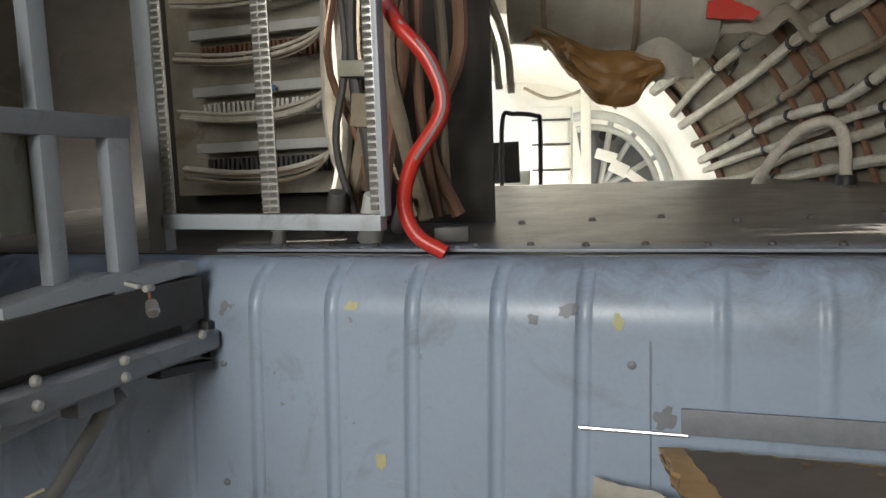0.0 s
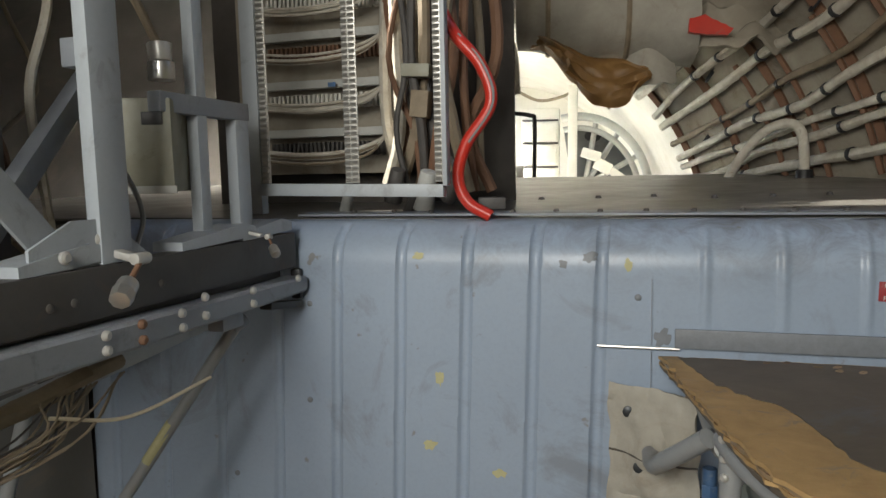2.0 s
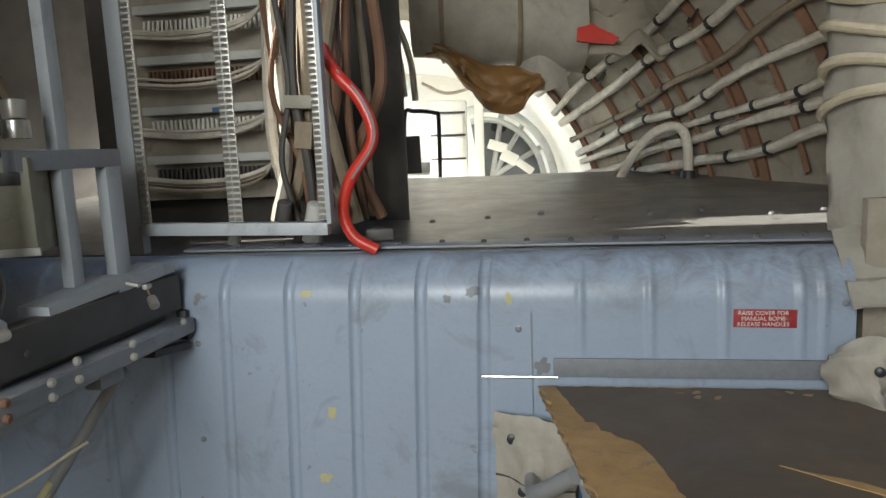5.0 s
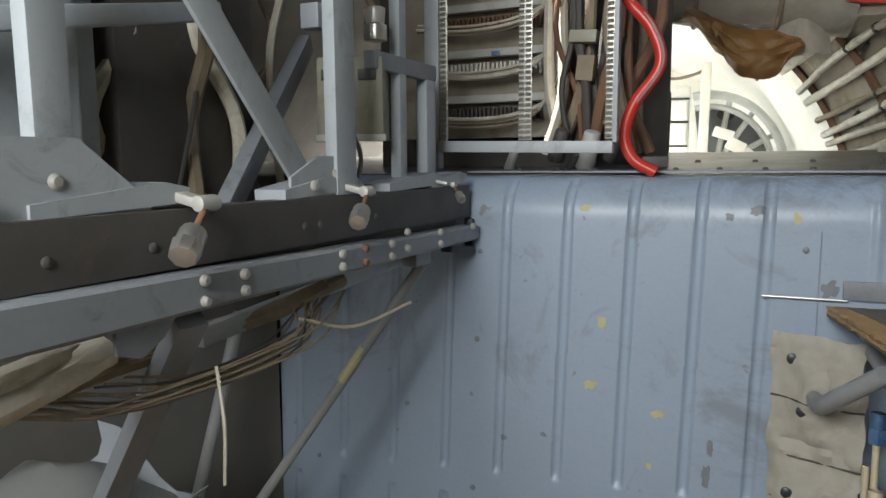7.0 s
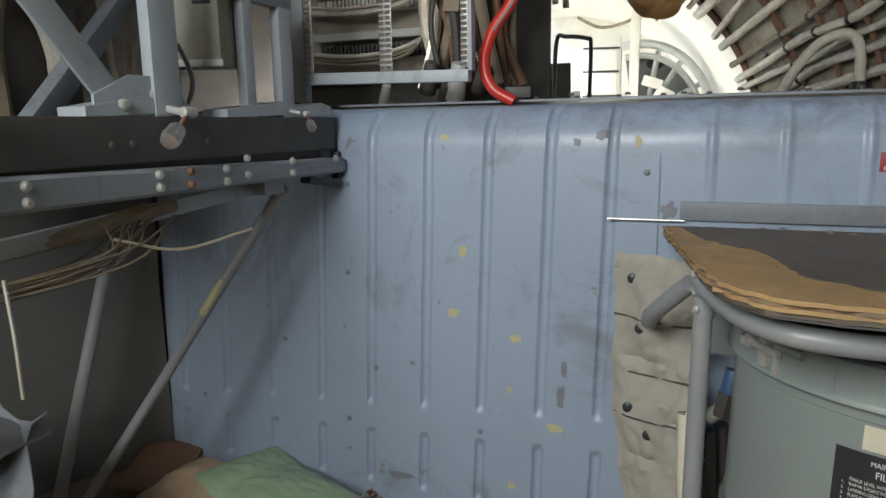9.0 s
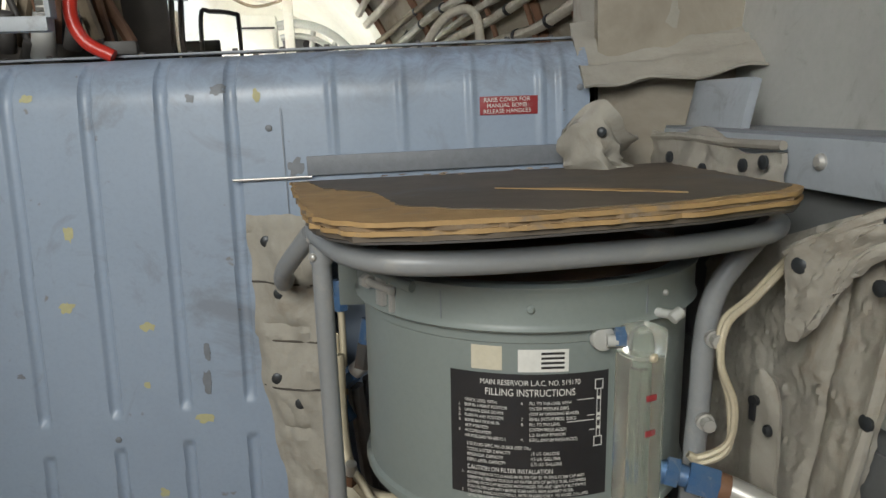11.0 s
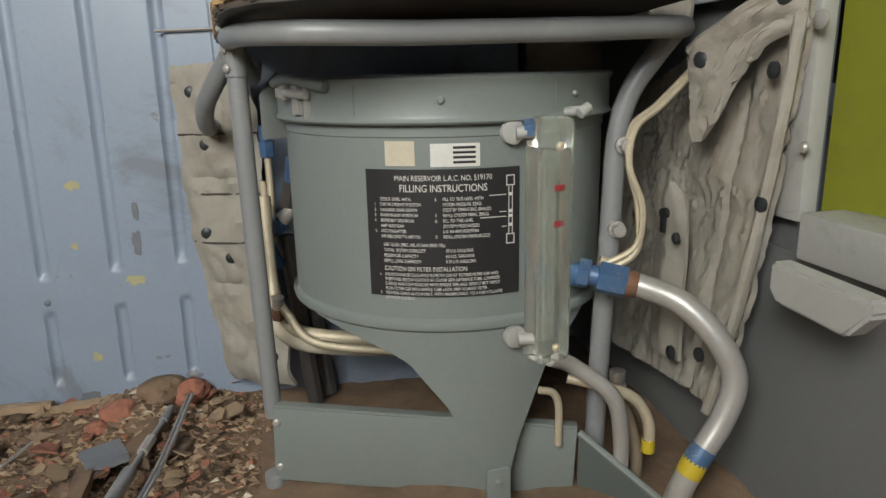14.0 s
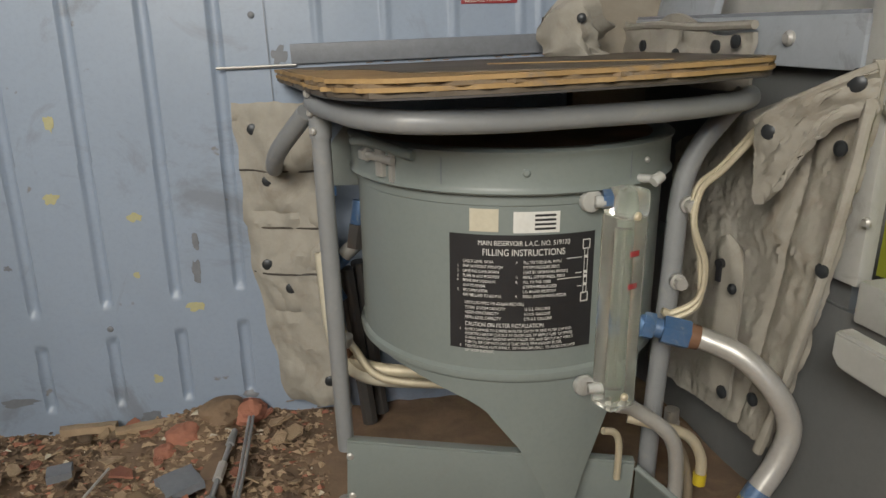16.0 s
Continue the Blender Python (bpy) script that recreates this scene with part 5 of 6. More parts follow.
# cables sagging under the rail
random.seed(4)
for i in range(5):
    o = random.uniform(-0.01, 0.01)
    if i < 3:
        pts = [(rx(0.40) - 0.03 + o, 0.42 - 0.03 * i, 0.630 + 0.5 * o), (rx(0.25) - 0.05 - o, 0.27, 0.618 + o - 0.004 * i), (rx(0.05) - 0.085, 0.06, 0.600 - 0.007 * i), (rx(-0.2) - 0.09 + o, -0.2, 0.575 - 0.010 * i), (rx(-0.5) - 0.09, -0.5, 0.54)]
    else:
        pts = [(rx(0.07) - 0.055 - 0.02 * (i - 3), 0.065, 0.618), (rx(0.0) - 0.05, 0.0, 0.604 + 0.018 * (i - 3)), (rx(-0.1) - 0.05, -0.1, 0.586 + 0.022 * (i - 3)), (rx(-0.3) - 0.05, -0.3, 0.556 + 0.02 * (i - 3)), (rx(-0.5) - 0.05, -0.5, 0.53 + 0.02 * (i - 3))]
    tagged(part("fabric_cable", tube(pts, (0.009, 0.008, 0.010, 0.016, 0.011)[i], 9, 6, 0.15), M_WIREW if i > 2 else M_WIRE), "thick fabric-wrapped cable below the rail", "cable")
looms = tagged(new("hanging_wires"), "tangle of thin loose wires hanging below the rail", "wires")
for i in range(16):
    a, b = random.uniform(0.05, 0.2), random.uniform(0.30, 0.42)
    s = random.uniform(0.008, 0.035)
    part("strand", tube([(rx(b) - 0.03, b, 0.615), (rx(b) - 0.03 + random.uniform(-0.02, 0.02), (a + b) / 2 + 0.05, 0.60 - s), (rx(a) - 0.04, a, 0.58 - s * 0.7), (rx(a) - 0.06, a - 0.1, 0.590)], 0.0014, 5, 5), random.choice((M_WIRE, M_WIRE, M_DARK)), looms)
part("strand", tube([(rx(0.3) - 0.02, 0.30, 0.60), (rx(0.4), 0.38, 0.575), (rx(0.5) + 0.02, 0.50, 0.585)], 0.0022, 6, 6), M_BRASSW, looms, "stray pale wire end")
part("strand", tube([(rx(0.1) - 0.01, 0.16, 0.58), (rx(0.1), 0.155, 0.52), (rx(0.1) - 0.01, 0.165, 0.45)], 0.002, 6, 6), M_WIREW, looms)
PLACE = HERE
# crumpled sheet metal and clutter at the left floor
tagged(part("crumpled_sheet", sheet(10, 10, lambda u, v: Vector((-0.90 + 0.22 * u + 0.05 * noise.noise(Vector((u * 3, v * 3, 1))), 0.18 + 0.10 * v, 0.20 + 0.20 * v - 0.08 * u + 0.05 * noise.noise(Vector((u * 2.3, v * 2.3, 5))))), 0.002), M_RAIL), "bent torn piece of grey sheet metal", "scrap metal")
tagged(part("grey_sack", sheet(16, 12, lambda u, v: Vector((-1.0 + 0.30 * u, 0.0 + 0.3 * v, 0.30 + 0.10 * math.sin(math.pi * u) * math.sin(math.pi * v) + 0.03 * noise.noise(Vector((u * 4, v * 4, 9))))), 0.004), M_GREYPANEL), "crumpled dark grey cloth lump under the rail", "cloth")
def bag_fn(u, v):
    a, b = u - 0.5, v - 0.5
    puff = max(0.0, 1 - 4 * a * a) ** 0.7 * max(0.0, 1 - 4 * b * b) ** 0.7
    return Vector((-0.555 + 0.29 * a + 0.08 * b, 0.655 + 0.17 * b - 0.10 * a, 0.03 + 0.04 * puff + 0.014 * abs(noise.noise(Vector((u * 7, v * 7, 3)))) * puff + 0.05 * max(0, 0.30 - u) * 2))


tagged(part("plastic_bag", sheet(44, 36, bag_fn, 0.003), M_BAG), "shiny pale green plastic bag lying by the spar", "bag")
tagged(part("brown_sack", sheet(20, 16, lambda u, v: Vector((-0.86 + 0.22 * u, 0.58 + 0.16 * v, 0.01 + 0.055 * math.sin(math.pi * u) * math.sin(math.pi * v) + 0.012 * noise.noise(Vector((u * 5, v * 5, 1))))), 0.003), M_CHIP), "flattened brown paper sack on the floor", "sack")
tagged(part("worn_bracket", box((0.13, 0.20, 0.012), pose(-0.90, 0.70, 0.02, 6, 4, 20), 0.003), M_RUST), "rusty brown plate lying on the floor", "plate")


# ---- terminal rack over the spar ----
trk = thing("terminal_rack", "grey metal rack frame with perforated bright strips", "rack")
part("bottom_bar", box((0.345, 0.022, 0.0215), pose(-0.3885, 0.812, 0.830, 0, 1.0), 0.002), M_FRAME, trk)
part("left_post", box((0.030, 0.022, 0.75), pose(-0.567, 0.812, 1.165), 0.002), M_FRAME, trk)
part("right_post", box((0.008, 0.022, 0.65), pose(-0.213, 0.812, 1.16), 0.002), M_FRAME, trk)
part("top_bar", box((0.345, 0.022, 0.0215), pose(-0.3885, 0.812, 1.47), 0.002), M_FRAME, trk)


def perforated(x, w, cols):
    bm = bmesh.new()
    z0, z1, pitch = 0.842, 1.46, 0.0098
    add_box(bm, (w, 0.003, z1 - z0), pose(x, 0.806, (z0 + z1) / 2), 0.0005)
    st = part("perforated_strip", bm, M_ALU, trk, "bright perforated metal strip")
    n = int((z1 - z0) / pitch)
    tab = box((w / cols * 0.80, 0.004, pitch * 0.55), None, 0)
    me = bpy.data.meshes.new("louvre")
    tab.to_mesh(me)
    tab.free()
    me.materials.append(M_STEEL)
    for k in range(n):
        for c in range(cols):
            o = new("louvre", me)
            o.parent = st
            o.matrix_basis = pose(x + (c - (cols - 1) / 2) * w / cols, 0.8035, z0 + (k + 0.5) * pitch, -28)


perforated(-0.543, 0.016, 1)
perforated(-0.378, 0.025, 2)
perforated(-0.224, 0.013, 1)
# terminal boards behind the rack
tb = thing("terminal_board", "white terminal boards with rows of wired lugs", "terminal board")
part("back_plate", box((0.42, 0.008, 0.46), pose(-0.60, 1.16, 1.09), 0.003), M_SKIN, tb)
random.seed(11)
for j in range(5):
    z = 0.90 + 0.105 * j
    part("bus_strip", box((0.30, 0.02, 0.018), pose(-0.575, 1.12, z + 0.05), 0.002), M_PALEGREY, tb)
    lug = box((0.006, 0.02, 0.030), None, 0.001)
    me = bpy.data.meshes.new("lug")
    lug.to_mesh(me)
    lug.free()
    me.materials.append((M_DARK, M_WHITEWALL, M_RUST, M_WHITEWALL, M_DARK)[j])
    for i in range(26):
        o = new("lug", me)
        o.parent = tb
        o.matrix_basis = pose(-0.71 + 0.0105 * i, 1.135, z + 0.015, random.uniform(-8, 8), random.uniform(-8, 8))
part("blue_tag", box((0.018, 0.004, 0.010), pose(-0.545, 1.095, 1.05), 0.001), M_BLUE, tb, "small blue tag")
loom = thing("wire_loom", "bundled pale wires sweeping across the terminal boards", "wires")
for j in range(5):
    z = 0.905 + 0.105 * j
    for i in range(9):
        o, q = random.uniform(-0.012, 0.012), random.uniform(-0.008, 0.008)
        part("strand", tube([(-0.74, 1.09 + q, z + o), (-0.62, 1.085 + q, z - 0.012 + o), (-0.50, 1.08 + q, z - 0.006 + o), (-0.42 + o, 1.07, z + 0.025 + o), (-0.385 + o, 1.07, z + 0.10), (-0.37 + o, 1.08, z + 0.25)], 0.0032, 6, 5), random.choice((M_WIREW, M_WIRE, M_WIREW)), loom)
hangs = thing("vertical_cables", "hanging brown and white cable bundles beside the terminal boards", "cables")
for i in range(16):
    x = -0.40 + 0.013 * i + random.uniform(-0.006, 0.006)
    y = random.uniform(0.96, 1.10)
    part("strand", tube([(x + random.uniform(-0.03, 0.03), y, 1.55), (x + random.uniform(-0.02, 0.02), y, 1.30), (x + random.uniform(-0.03, 0.03), y - 0.02, 1.08), (x + random.uniform(-0.03, 0.03), y - 0.02, 0.94), (x + random.uniform(-0.05, 0.05), y, 0.82)], random.choice((0.006, 0.009, 0.012)), 8, 5, 0.1), random.choice((M_WIRE, M_RUST, M_WIREW, M_DARK, M_WIRE)), hangs)
conn = thing("connector_block", "brass-coloured connector block among the cables", "connector")
part("block", box((0.055, 0.03, 0.024), pose(-0.305, 0.95, 1.045, 0, 4), 0.003), M_CREAM, conn)
part("clamp", box((0.035, 0.03, 0.05), pose(-0.302, 0.96, 0.985, 0, 6), 0.003), M_WIRE, conn)
for i, (x, z, s) in enumerate(((-0.36, 0.835, 0.03), (-0.30, 0.825, 0.035), (-0.25, 0.83, 0.025), (-0.46, 0.805, 0.02), (-0.33, 0.80, 0.018))):
    tagged(part("cable_gland", add_cyl(bmesh.new(), (x, 0.95, z - s), (x + 0.02, 0.93, z + s), s * 0.6, s * 0.45, 12, 0.003), M_PALEGREY if i % 2 else M_DARK), "stubby cable gland on the walkway", "fitting")
# sheet added as the dark, shaded depth behind the terminal wiring
tagged(part("gloom_backing", box((0.75, 0.01, 0.9), pose(-0.55, 1.24, 1.2), 0.002), M_GLOOM), "dark plate standing in for the gloom behind the wiring", "plate")

# red hose
red = thing("red_hose", "glossy red rubber hose curving down onto the spar", "hose")
RP = [(-0.235, 0.89, 1.13), (-0.205, 0.86, 1.085), (-0.163, 0.86, 1.033), (-0.147, 0.86, 0.97), (-0.190, 0.86, 0.905), (-0.206, 0.86, 0.850), (-0.190, 0.86, 0.806), (-0.150, 0.862, 0.781)]
part("hose_body", tube(RP, 0.0105, 14, 8), M_RED, red)
part("print_stripe", tube([Vector(p) + Vector((0.005, -0.0078, 0.0015)) for p in RP[1:5]], 0.0028, 6, 8), M_TUBE, red, "worn grey stripe on the hose")
tagged(part("hose_block", box((0.05, 0.04, 0.022), pose(-0.165, 0.94, 0.80, 0, 0, 15), 0.004), M_DARK), "dark bracket on the walkway beside the hose", "bracket")

PLACE = FAR
# ---- far fuselage: longitudinal pipes on the lining ----
random.seed(21)
for i, (deg, r, m) in enumerate(((15.5, 0.016, M_WIREW), (18.5, 0.014, M_WIREW), (21.5, 0.012, M_WIREW), (24.5, 0.014, M_WIREW), (33, 0.015, M_WIREW), (37, 0.013, M_WIREW), (42.5, 0.018, M_WIREW), (50, 0.02, M_WIREW), (60, 0.02, M_WIREW), (28.5, 0.011, M_WIRE), (46, 0.011, M_WIRE), (55, 0.012, M_WIRE), (66, 0.016, M_WIRE))):
    pts = [far_point(y, deg + random.uniform(-0.9, 0.9) + 2.5 * (2.4 - y), 0.05) for y in (2.38, 2.15, 1.92, 1.70, 1.48, 1.26, 1.04, 0.92)]
    pipe = thing("lagged_pipe", "white wrapped pipe run clipped along the fuselage lining", "pipe", "pipes along the fuselage lining")
    part("pipe_body", tube(pts, r, 9, 6, 0.25), m, pipe)
    sp = smooth_path(pts, 6)
    for k in range(9, len(sp) - 2, 4):
        if random.random() < 0.3:
            continue
        p, d = sp[k], (sp[k + 1] - sp[k]).normalized()
        part("clip", add_cyl(bmesh.new(), p - d * 0.006, p + d * 0.006, r * 1.22, None, 10), M_BLACK, pipe, "black rubber clip")
for y in (2.36, 2.08, 1.80, 1.52, 1.24):
    bm = bmesh.new()
    add_tube(bm, [far_point(y, a, 0.018) for a in range(6, 84, 6)], 0.016, 4, 3)
    tagged(part("fuselage_rib", bm, M_RUST), "brown primed fuselage frame rib", "rib", "fuselage ribs", "structure")
for k in range(12):
    y, a = 1.2 + 0.1 * k, 26 + 11 * ((k * 7) % 5)
    c = far_point(y, a, 0.03)
    tagged(part("cable_ring", tube([c + Vector((0.022 * math.cos(t) * 0.6, 0.022 * math.sin(t), 0.022 * math.cos(t))) for t in [0.5 * j for j in range(11)]], 0.004, 6, 2), M_BLACK), "open black cable ring on the lining", "cable ring", "cable rings")
for k in range(5):
    y = 1.35 + 0.17 * k
    tagged(part("brown_strap", tube([far_point(y, a, 0.045) for a in (14, 22, 30, 36)], 0.009, 5, 4), M_RUST), "brown strap hanging over the pipes", "strap", "brown straps")
bend = thing("bent_pipe", "white bent pipe rising from the walkway with a black boot", "pipe")
PLACE = BEYOND
part("pipe_body", tube([(0.44, 2.02, 0.80), (0.478, 1.92, 0.905), (0.525, 1.88, 0.972), (0.578, 1.86, 0.998), (0.616, 1.85, 0.985), (0.630, 1.84, 0.93), (0.634, 1.84, 0.80)], 0.0145, 12, 7), M_WIREW, bend)
part("boot", add_cyl(bmesh.new(), (0.634, 1.84, 0.80), (0.634, 1.84, 0.865), 0.030, 0.022, 14, 0.005), M_BLACK, bend, "black rubber boot")
PLACE = FAR

# ceiling duct, brown flap and red patch
cd = thing("ceiling_duct", "dirty white cloth duct hanging under the ceiling", "duct")
def cduct(u, v):
    a = 2 * math.pi * v
    r = 0.13 + 0.012 * noise.noise(Vector((u * 6, math.cos(a) * 2, math.sin(a) * 2)))
    return Vector((-0.06 + 0.50 * u, 1.72 + r * math.cos(a), 1.385 - 0.06 * u + r * math.sin(a)))


part("cloth", sheet(30, 30, cduct), M_QUILT, cd)
for u in (0.18, 0.62):
    part("strap", tube([cduct(u, v / 12) + Vector((0, 0, -0.004)) for v in range(13)], 0.008, 6, 2), M_WIRE, cd)
tagged(part("grey_cloth_fold", sheet(14, 12, lambda u, v: Vector((0.24 + 0.13 * u + 0.02 * v, 1.70 - 0.04 * math.sin(3 * u), 1.30 - 0.16 * v + 0.02 * noise.noise(Vector((u * 5, v * 5, 4))))), 0.01), M_QUILT), "grey cloth fold hanging from the duct", "cloth")
tagged(part("lining_lump", sheet(20, 16, lambda u, v: Vector((0.38 + 0.30 * u, 1.66 + 0.05 * math.sin(3 * v) - 0.05 * math.sin(math.pi * u), 1.43 - 0.20 * v + 0.04 * noise.noise(Vector((u * 5, v * 5, 7))))), 0.01), M_SKIN), "crumpled pale lining cloth", "cloth")
PLACE = BEYOND
def flap_fn(u, v):
    zt = 1.262 - 0.112 * u + 0.012 * math.sin(9 * u)
    drop = 0.028 + 0.108 * math.sin(math.pi * min(max((u - 0.12) / 0.88, 0.0), 1.0) ** 1.35) + 0.012 * noise.noise(Vector((u * 7, 3, 2)))
    curl = 0.03 * math.sin(math.pi * v) * math.sin(math.pi * u) + 0.022 * noise.noise(Vector((u * 6, v * 6, 1)))
    return Vector((-0.16 + 0.345 * u + 0.01 * v, 1.80 - curl - 0.05 * v * u, zt - drop * v))


flap = tagged(part("brown_flap", sheet(28, 20, flap_fn, 0.012), M_BROWN), "torn brown padded flap hanging from the ceiling", "flap")
part("flap_clip", box((0.010, 0.008, 0.045), pose(0.085, 1.765, 1.065, 0, 20), 0.002), M_WIREW, flap)
PLACE = FAR
tagged(part("red_patch", prism(ragged([(0, 0), (0.10, -0.012), (0.115, 0.006), (0.04, 0.045), (0.0, 0.035)], 0.003, 1.0), 0.02, Matrix.Translation((0.405, 1.60, 1.265)) @ pose(0, 0, 0, 90)), M_RED), "red rubber flap against the lining", "flap")
tagged(part("olive_box", box((0.10, 0.08, 0.07), pose(-0.20, 1.75, 1.40, 5, 8, 10), 0.004), M_CREAM), "yellowish box fixed under the ceiling", "box")
for i in range(7):
    x = -0.30 + 0.032 * i
    tagged(part("ceiling_cable", tube([(x - 0.05, 1.45, 1.46), (x, 1.55, 1.36), (x + 0.04, 1.66, 1.25), (x + 0.05, 1.70, 1.20 - 0.012 * i)], 0.010, 8, 5, 0.1), random.choice((M_WIREW, M_WIRE, M_BLACK))), "hanging pale cable under the ceiling", "cable")

# ---- bright cabin beyond ----
bulk = structure("wall_far_bulkhead", box((2.6, 0.04, 2.2), pose(-0.1, 4.4, 1.2), 0), M_WHITEWALL, "bright white bulkhead at the end of the cabin", "wall", False)
structure("floor_cabin", box((2.4, 2.2, 0.03), pose(-0.2, 3.45, 0.62), 0), M_PALEGREY, "pale cabin floor beyond the spar", "floor", False)
PLACE = BEYOND
tagged(part("white_door_post", box((0.048, 0.06, 0.80), pose(-0.045, 3.40, 0.92), 0.006), M_WHITEWALL), "white door post in the bright cabin", "post")
locker = thing("white_locker", "white panelled locker in the bright cabin", "locker")
part("body", box((0.20, 0.14, 0.66), pose(-0.215, 3.50, 0.88), 0.006), M_WHITEWALL, locker)
for z in (0.84, 0.965, 1.085):
    part("drawer_front", box((0.17, 0.016, 0.10), pose(-0.215, 3.424, z), 0.004), M_WHITEWALL, locker)
    part("shelf_gap", box((0.19, 0.004, 0.010), pose(-0.215, 3.428, z + 0.061), 0.001), M_DARK, locker, "dark gap between drawers")
tagged(part("sagging_cable", tube([(-0.34, 3.38, 1.30), (-0.22, 3.38, 1.245), (-0.10, 3.38, 1.262), (-0.03, 3.38, 1.30)], 0.008, 7, 6), M_WIRE), "thin cable sagging across the bright cabin", "cable")
arch = thing("round_frame", "grey-beige round structural frame with dark opening", "frame")
for r, th in ((1.0, 0.022), (0.86, 0.016)):
    part("ring", tube([Vector((-0.02 + 0.37 * r * math.cos(a), 3.40 + 0.1 * (1 - r), 0.74 + 0.42 * r * math.sin(a))) for a in [0.12 * j for j in range(0, 16)]], th, 10, 2), M_PALEGREY, arch)
part("inner_panel", prism([(0.33 * math.cos(0.2 * j), 0.38 * math.sin(0.2 * j)) for j in range(10)] + [(-0.02, 0)], 0.02, Matrix.Translation((-0.02, 3.50, 0.74)) @ pose(0, 0, 0, 90)), M_GREYPANEL, arch)
for a in (0.55, 0.95, 1.3):
    part("spoke", tube([(0.02, 3.42, 0.80), (-0.02 + 0.35 * math.cos(a), 3.42, 0.74 + 0.40 * math.sin(a))], 0.014, 8, 2), M_PALEGREY, arch)
part("dark_hole", prism([(0.045 * math.cos(0.5 * j), 0.03 * math.sin(0.5 * j)) for j in range(12)], 0.012, Matrix.Translation((0.06, 3.44, 1.06)) @ pose(0, 0, 0, 90)), M_BLACK, arch, "dark oval opening")
for i, (x, z, sx, sz) in enumerate(((0.05, 0.96, 0.10, 0.05), (0.11, 0.90, 0.09, 0.06), (0.19, 0.85, 0.10, 0.04))):
    tagged(part("white_bracket", box((sx, 0.05, sz), pose(x, 3.36, z, 0, 18 + 9 * i), 0.006), M_WHITEWALL), "small white bracket in front of the round frame", "bracket", "white brackets")
PLACE = FAR
for i, (x, y, z, sx, sz, m) in enumerate(((-0.30, 2.55, 1.02, 0.10, 0.26, M_WHITEWALL), (-0.17, 2.60, 0.96, 0.13, 0.16, M_BLACK), (-0.24, 2.50, 1.25, 0.08, 0.13, M_BLACK), (-0.36, 2.50, 1.16, 0.10, 0.30, M_DARK), (-0.12, 2.7, 0.90, 0.10, 0.06, M_PALEGREY), (-0.28, 2.48, 0.885, 0.14, 0.03, M_WHITEWALL))):
    tagged(part("radio_unit", box((sx, 0.08, sz), pose(x, y, z, 0, random.uniform(-3, 3), random.uniform(-10, 10)), 0.005), m), ("black" if m is M_BLACK else "pale") + " electronic unit beside the passage", "radio unit")
tagged(part("black_handrail", tube([(-0.02, 2.5, 0.86), (-0.02, 2.5, 1.10), (-0.035, 2.5, 1.13), (-0.12, 2.5, 1.14), (-0.16, 2.5, 1.12), (-0.165, 2.5, 0.86)], 0.009, 10, 5), M_BLACK), "black bent tube handrail at the passage", "handrail")
for i in range(8):
    tagged(part("passage_cable", tube([(-0.42 + 0.03 * i, 2.0, 1.45), (-0.38 + 0.03 * i, 2.1, 1.2), (-0.40 + 0.03 * i, 2.2, 1.0), (-0.36 + 0.025 * i, 2.25, 0.84)], 0.010, 7, 5, 0.1), random.choice((M_WIRE, M_BLACK, M_WIREW, M_DARK))), "cable hanging beside the passage", "cable")

PLACE = HERE
# ---- floor litter ----
random.seed(7)
def chip_mesh(k):
    bm = bmesh.new()
    n = 6
    pts = [(math.cos(2 * math.pi * i / n) * random.uniform(0.6, 1), math.sin(2 * math.pi * i / n) * random.uniform(0.5, 1)) for i in range(n)]
    vs = [bm.verts.new((x, y, 0.1 * random.uniform(-1, 1))) for x, y in pts]
    f = bm.faces.new(vs)
    r = bmesh.ops.extrude_face_region(bm, geom=[f])
    bmesh.ops.translate(bm, vec=(0, 0, 0.16), verts=[v for v in r["geom"] if isinstance(v, bmesh.types.BMVert)])
    bmesh.ops.recalc_face_normals(bm, faces=bm.faces[:])
    me = bpy.data.meshes.new("chip")
    bm.to_mesh(me)
    bm.free()
    return me


litter = tagged(new("floor_litter"), "loose brown flakes, splinters and crumbs on the floor", "litter", "", "stuff")
mats = [M_CHIP, M_CHIP, M_DIRT, M_CHIP, M_BRICK, M_DIRT, M_PLYDARK]
meshes = []
for k in range(21):
    me = chip_mesh(k)
    me.materials.append(mats[k % len(mats)])
    meshes.append(me)
for i in range(290):
    x, y = random.uniform(-0.62, 0.12), random.uniform(0.26, 0.775)
    if x < -0.35 and random.random() < 0.4:
        y = random.uniform(0.5, 0.77)
    o = new("flake", meshes[i % 21])
    o.parent = litter
    s = random.choice((0.005, 0.007, 0.010, 0.014, 0.020))
    o.matrix_basis = Matrix.Translation((x, y, 0.002 + random.uniform(0, 0.008))) @ pose(0, 0, 0, random.uniform(-25, 25), random.uniform(-25, 25), random.uniform(0, 360)) @ Matrix.Diagonal((s * random.uniform(0.8, 1.8), s, s, 1))
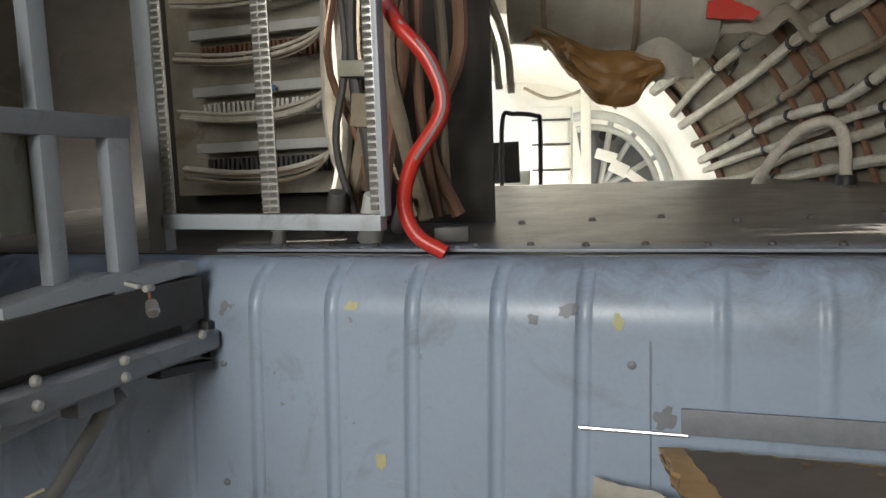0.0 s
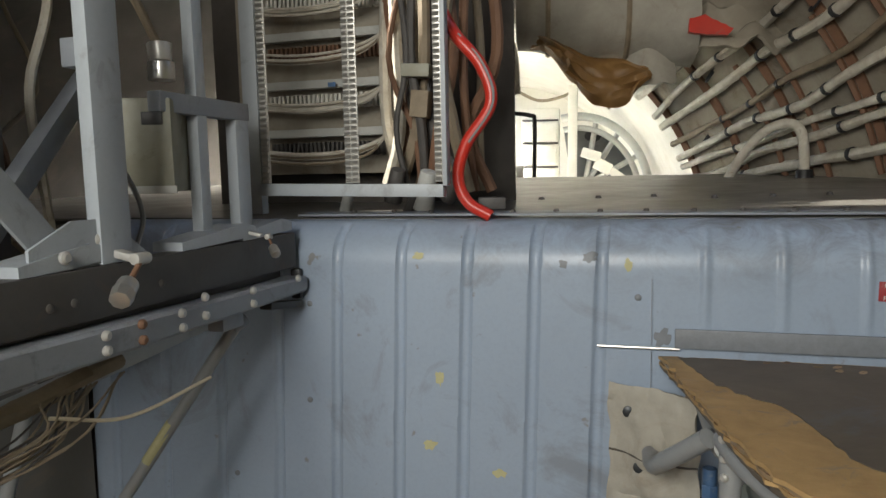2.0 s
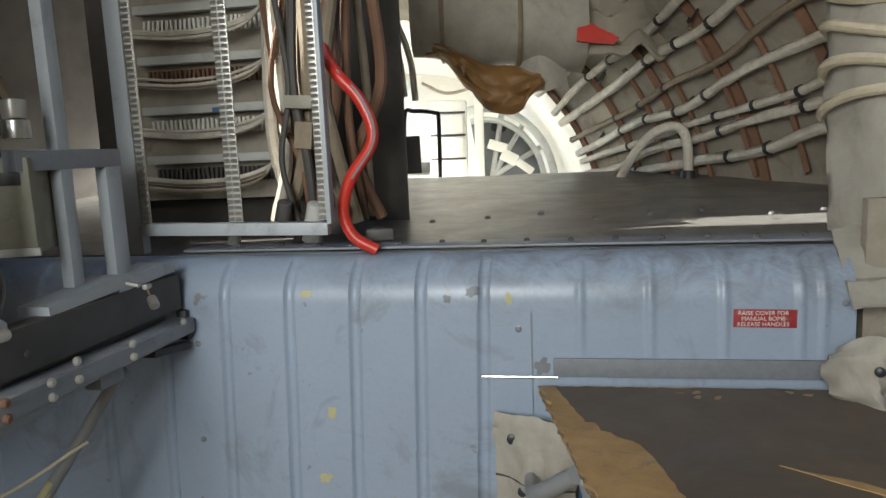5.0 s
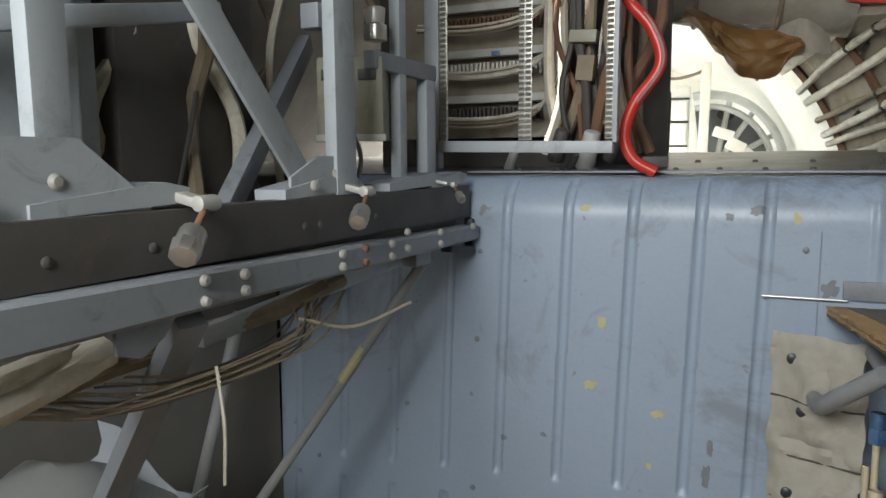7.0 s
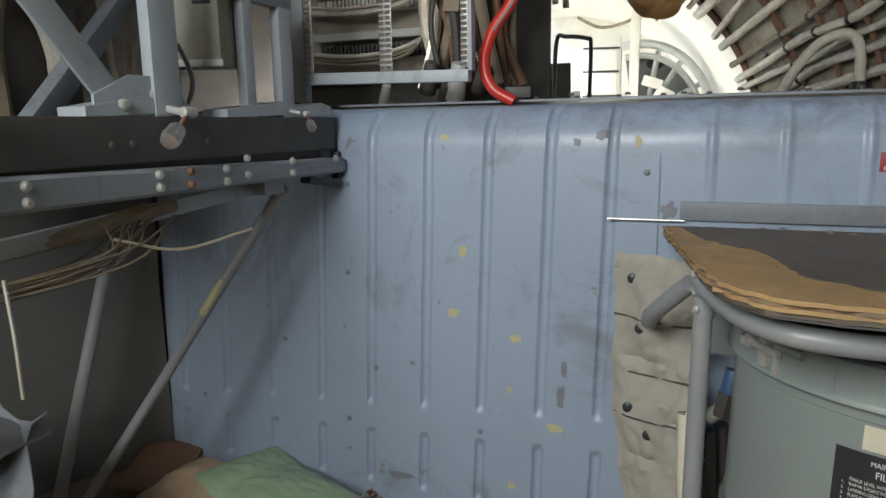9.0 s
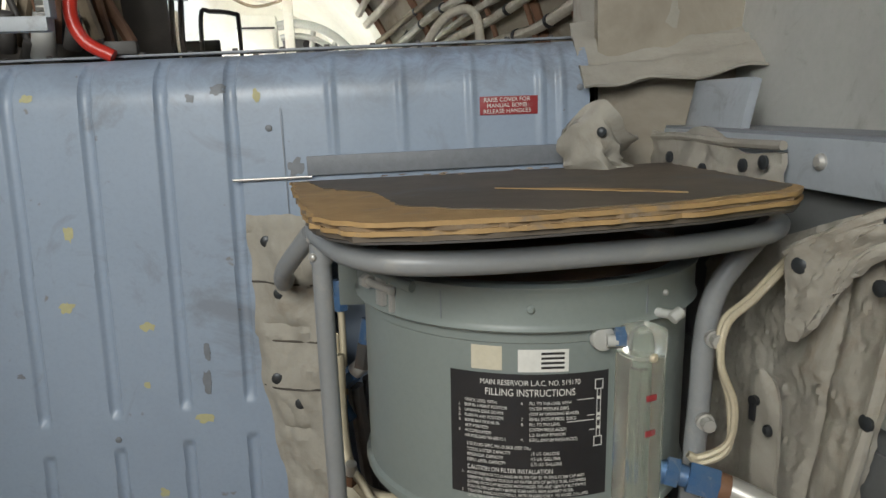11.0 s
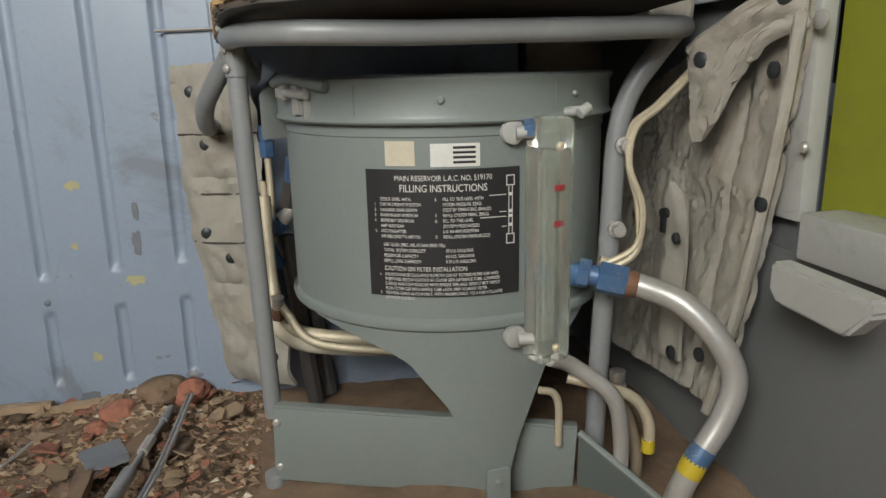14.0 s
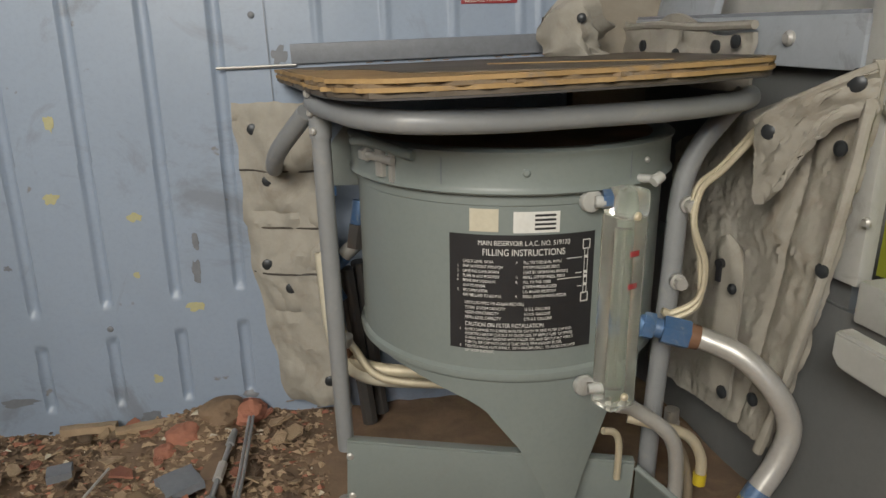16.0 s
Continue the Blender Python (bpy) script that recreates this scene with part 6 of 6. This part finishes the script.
for x, y, sx, sy, rz, m, lab in ((-0.245, 0.745, 0.09, 0.018, 4, M_CHIP, "broken pale wooden batten on the floor"), (-0.14, 0.735, 0.11, 0.016, 9, M_CHIP, "broken pale wooden batten on the floor"), (-0.055, 0.56, 0.055, 0.06, 30, M_DULLPATCH, "grey flat fragment on the floor"), (-0.245, 0.62, 0.035, 0.03, 20, M_DULLPATCH, "grey flat fragment on the floor"), (-0.01, 0.60, 0.025, 0.09, -14, M_DIRT, "long brown splinter on the floor"), (-0.06, 0.49, 0.02, 0.09, 12, M_DIRT, "long brown splinter on the floor")):
    tagged(part("batten" if m is M_CHIP else "fragment", prism(ragged([(-sx / 2, -sy / 2), (sx / 2, -sy / 2), (sx / 2, sy / 2), (-sx / 2, sy / 2)], 0.004, x * 9), 0.012, Matrix.Translation((x, y, 0.004)) @ pose(0, 0, 0, random.uniform(-4, 4), random.uniform(-4, 4), rz)), m), lab, "debris")
def crumbs(mat, count, seed):
    """Crumbs too small to pick apart, joined."""
    rnd = random.Random(seed)
    verts, faces = [], []
    for _ in range(count):
        x, y = rnd.uniform(-0.62, 0.16), rnd.uniform(0.20, 0.775)
        r, a = rnd.choice((0.0015, 0.002, 0.003, 0.005, 0.007)), rnd.uniform(0, 6.28)
        z = floor_fn((x + 1.9) / 3.4, (y + 2.3) / 3.2)[2] + 0.4 * r
        i = len(verts)
        for k in range(3):
            b = a + 2.1 * k
            verts.append((x + r * rnd.uniform(0.7, 1.8) * math.cos(b), y + r * math.sin(b), z + rnd.uniform(-0.5, 0.5) * r))
        verts.append((x, y, z + r * rnd.uniform(0.3, 0.9)))
        faces += [(i, i + 1, i + 3), (i + 1, i + 2, i + 3), (i + 2, i, i + 3), (i + 2, i + 1, i)]
    me = bpy.data.meshes.new("crumbs")
    me.from_pydata(verts, [], faces)
    me.materials.append(mat)
    new("crumbs", me).parent = litter


for i, m in enumerate((M_CHIP, M_DIRT, M_BRICK, M_PAPER)):
    crumbs(m, (4200, 4200, 900, 260)[i], 40 + i)
def lump(x, y, z, r, m, label):
    bm = bmesh.new()
    bmesh.ops.create_icosphere(bm, subdivisions=3, radius=r)
    for v in bm.verts:
        v.co *= 1 + 0.35 * noise.noise(v.co * 30 / r * 0.03 + Vector((x * 9, y * 9, 0))) + 0.2 * noise.noise(v.co * 140)
        v.co.z *= 0.6
    bm.transform(Matrix.Translation((x, y, z)))
    tagged(part("crumbling_lump", bm, m, smooth=False), label, "debris")


lump(-0.075, 0.685, 0.016, 0.026, M_BRICK, "crumbling pinkish lump on the floor")
lump(-0.02, 0.735, 0.022, 0.036, M_DIRT, "mound of brown dust against the spar")
lump(-0.10, 0.655, 0.006, 0.016, M_BRICK, "crumbling pinkish lump on the floor")
lump(0.02, 0.74, 0.015, 0.03, M_BRICK, "mound of reddish dust against the spar")
turn = thing("turnbuckle_rod", "grey control rod with turnbuckle lying on the floor", "rod")
part("rod", add_cyl(bmesh.new(), (-0.005, 0.28, 0.02), (0.000, 0.50, 0.018), 0.0095, None, 12, 0.002), M_TUBE, turn)
part("thin_end", add_cyl(bmesh.new(), (0.000, 0.50, 0.018), (0.006, 0.66, 0.018), 0.004, None, 10), M_TUBE, turn)
part("barrel", add_cyl(bmesh.new(), (0.0015, 0.545, 0.018), (0.003, 0.585, 0.018), 0.0075, None, 8, 0.001), M_ALU, turn)
part("eye_end", add_cyl(bmesh.new(), (0.005, 0.635, 0.018), (0.007, 0.675, 0.02), 0.007, 0.005, 10, 0.001), M_TUBE, turn)
for x in (0.026, 0.032):
    tagged(part("wire_length", tube([(x, 0.36, 0.014), (x + 0.006, 0.52, 0.018), (x + 0.002, 0.70, 0.028)], 0.0026, 6, 4), M_TUBE), "stiff grey wire lying on the floor", "wire")
tagged(part("wire_length", tube([(-0.235, 0.33, 0.016), (-0.20, 0.45, 0.018), (-0.165, 0.60, 0.022)], 0.002, 6, 4), M_ALU), "thin bright wire lying on the floor", "wire")
tagged(part("string", tube([(0.09, 0.235, 0.012), (0.12, 0.205, 0.014), (0.16, 0.20, 0.012), (0.19, 0.18, 0.012)], 0.0022, 6, 5), M_PAPER), "pale curled string on the floor", "string")
for i in range(10):
    o = new("flake", meshes[(i * 5) % 21])
    o.parent = litter
    o.matrix_basis = Matrix.Translation((random.uniform(0.25, 0.56), random.uniform(0.70, 0.745), BZ + 0.022)) @ pose(0, 0, 0, 0, 0, random.uniform(0, 360)) @ Matrix.Diagonal((0.009, 0.006, 0.006, 1))
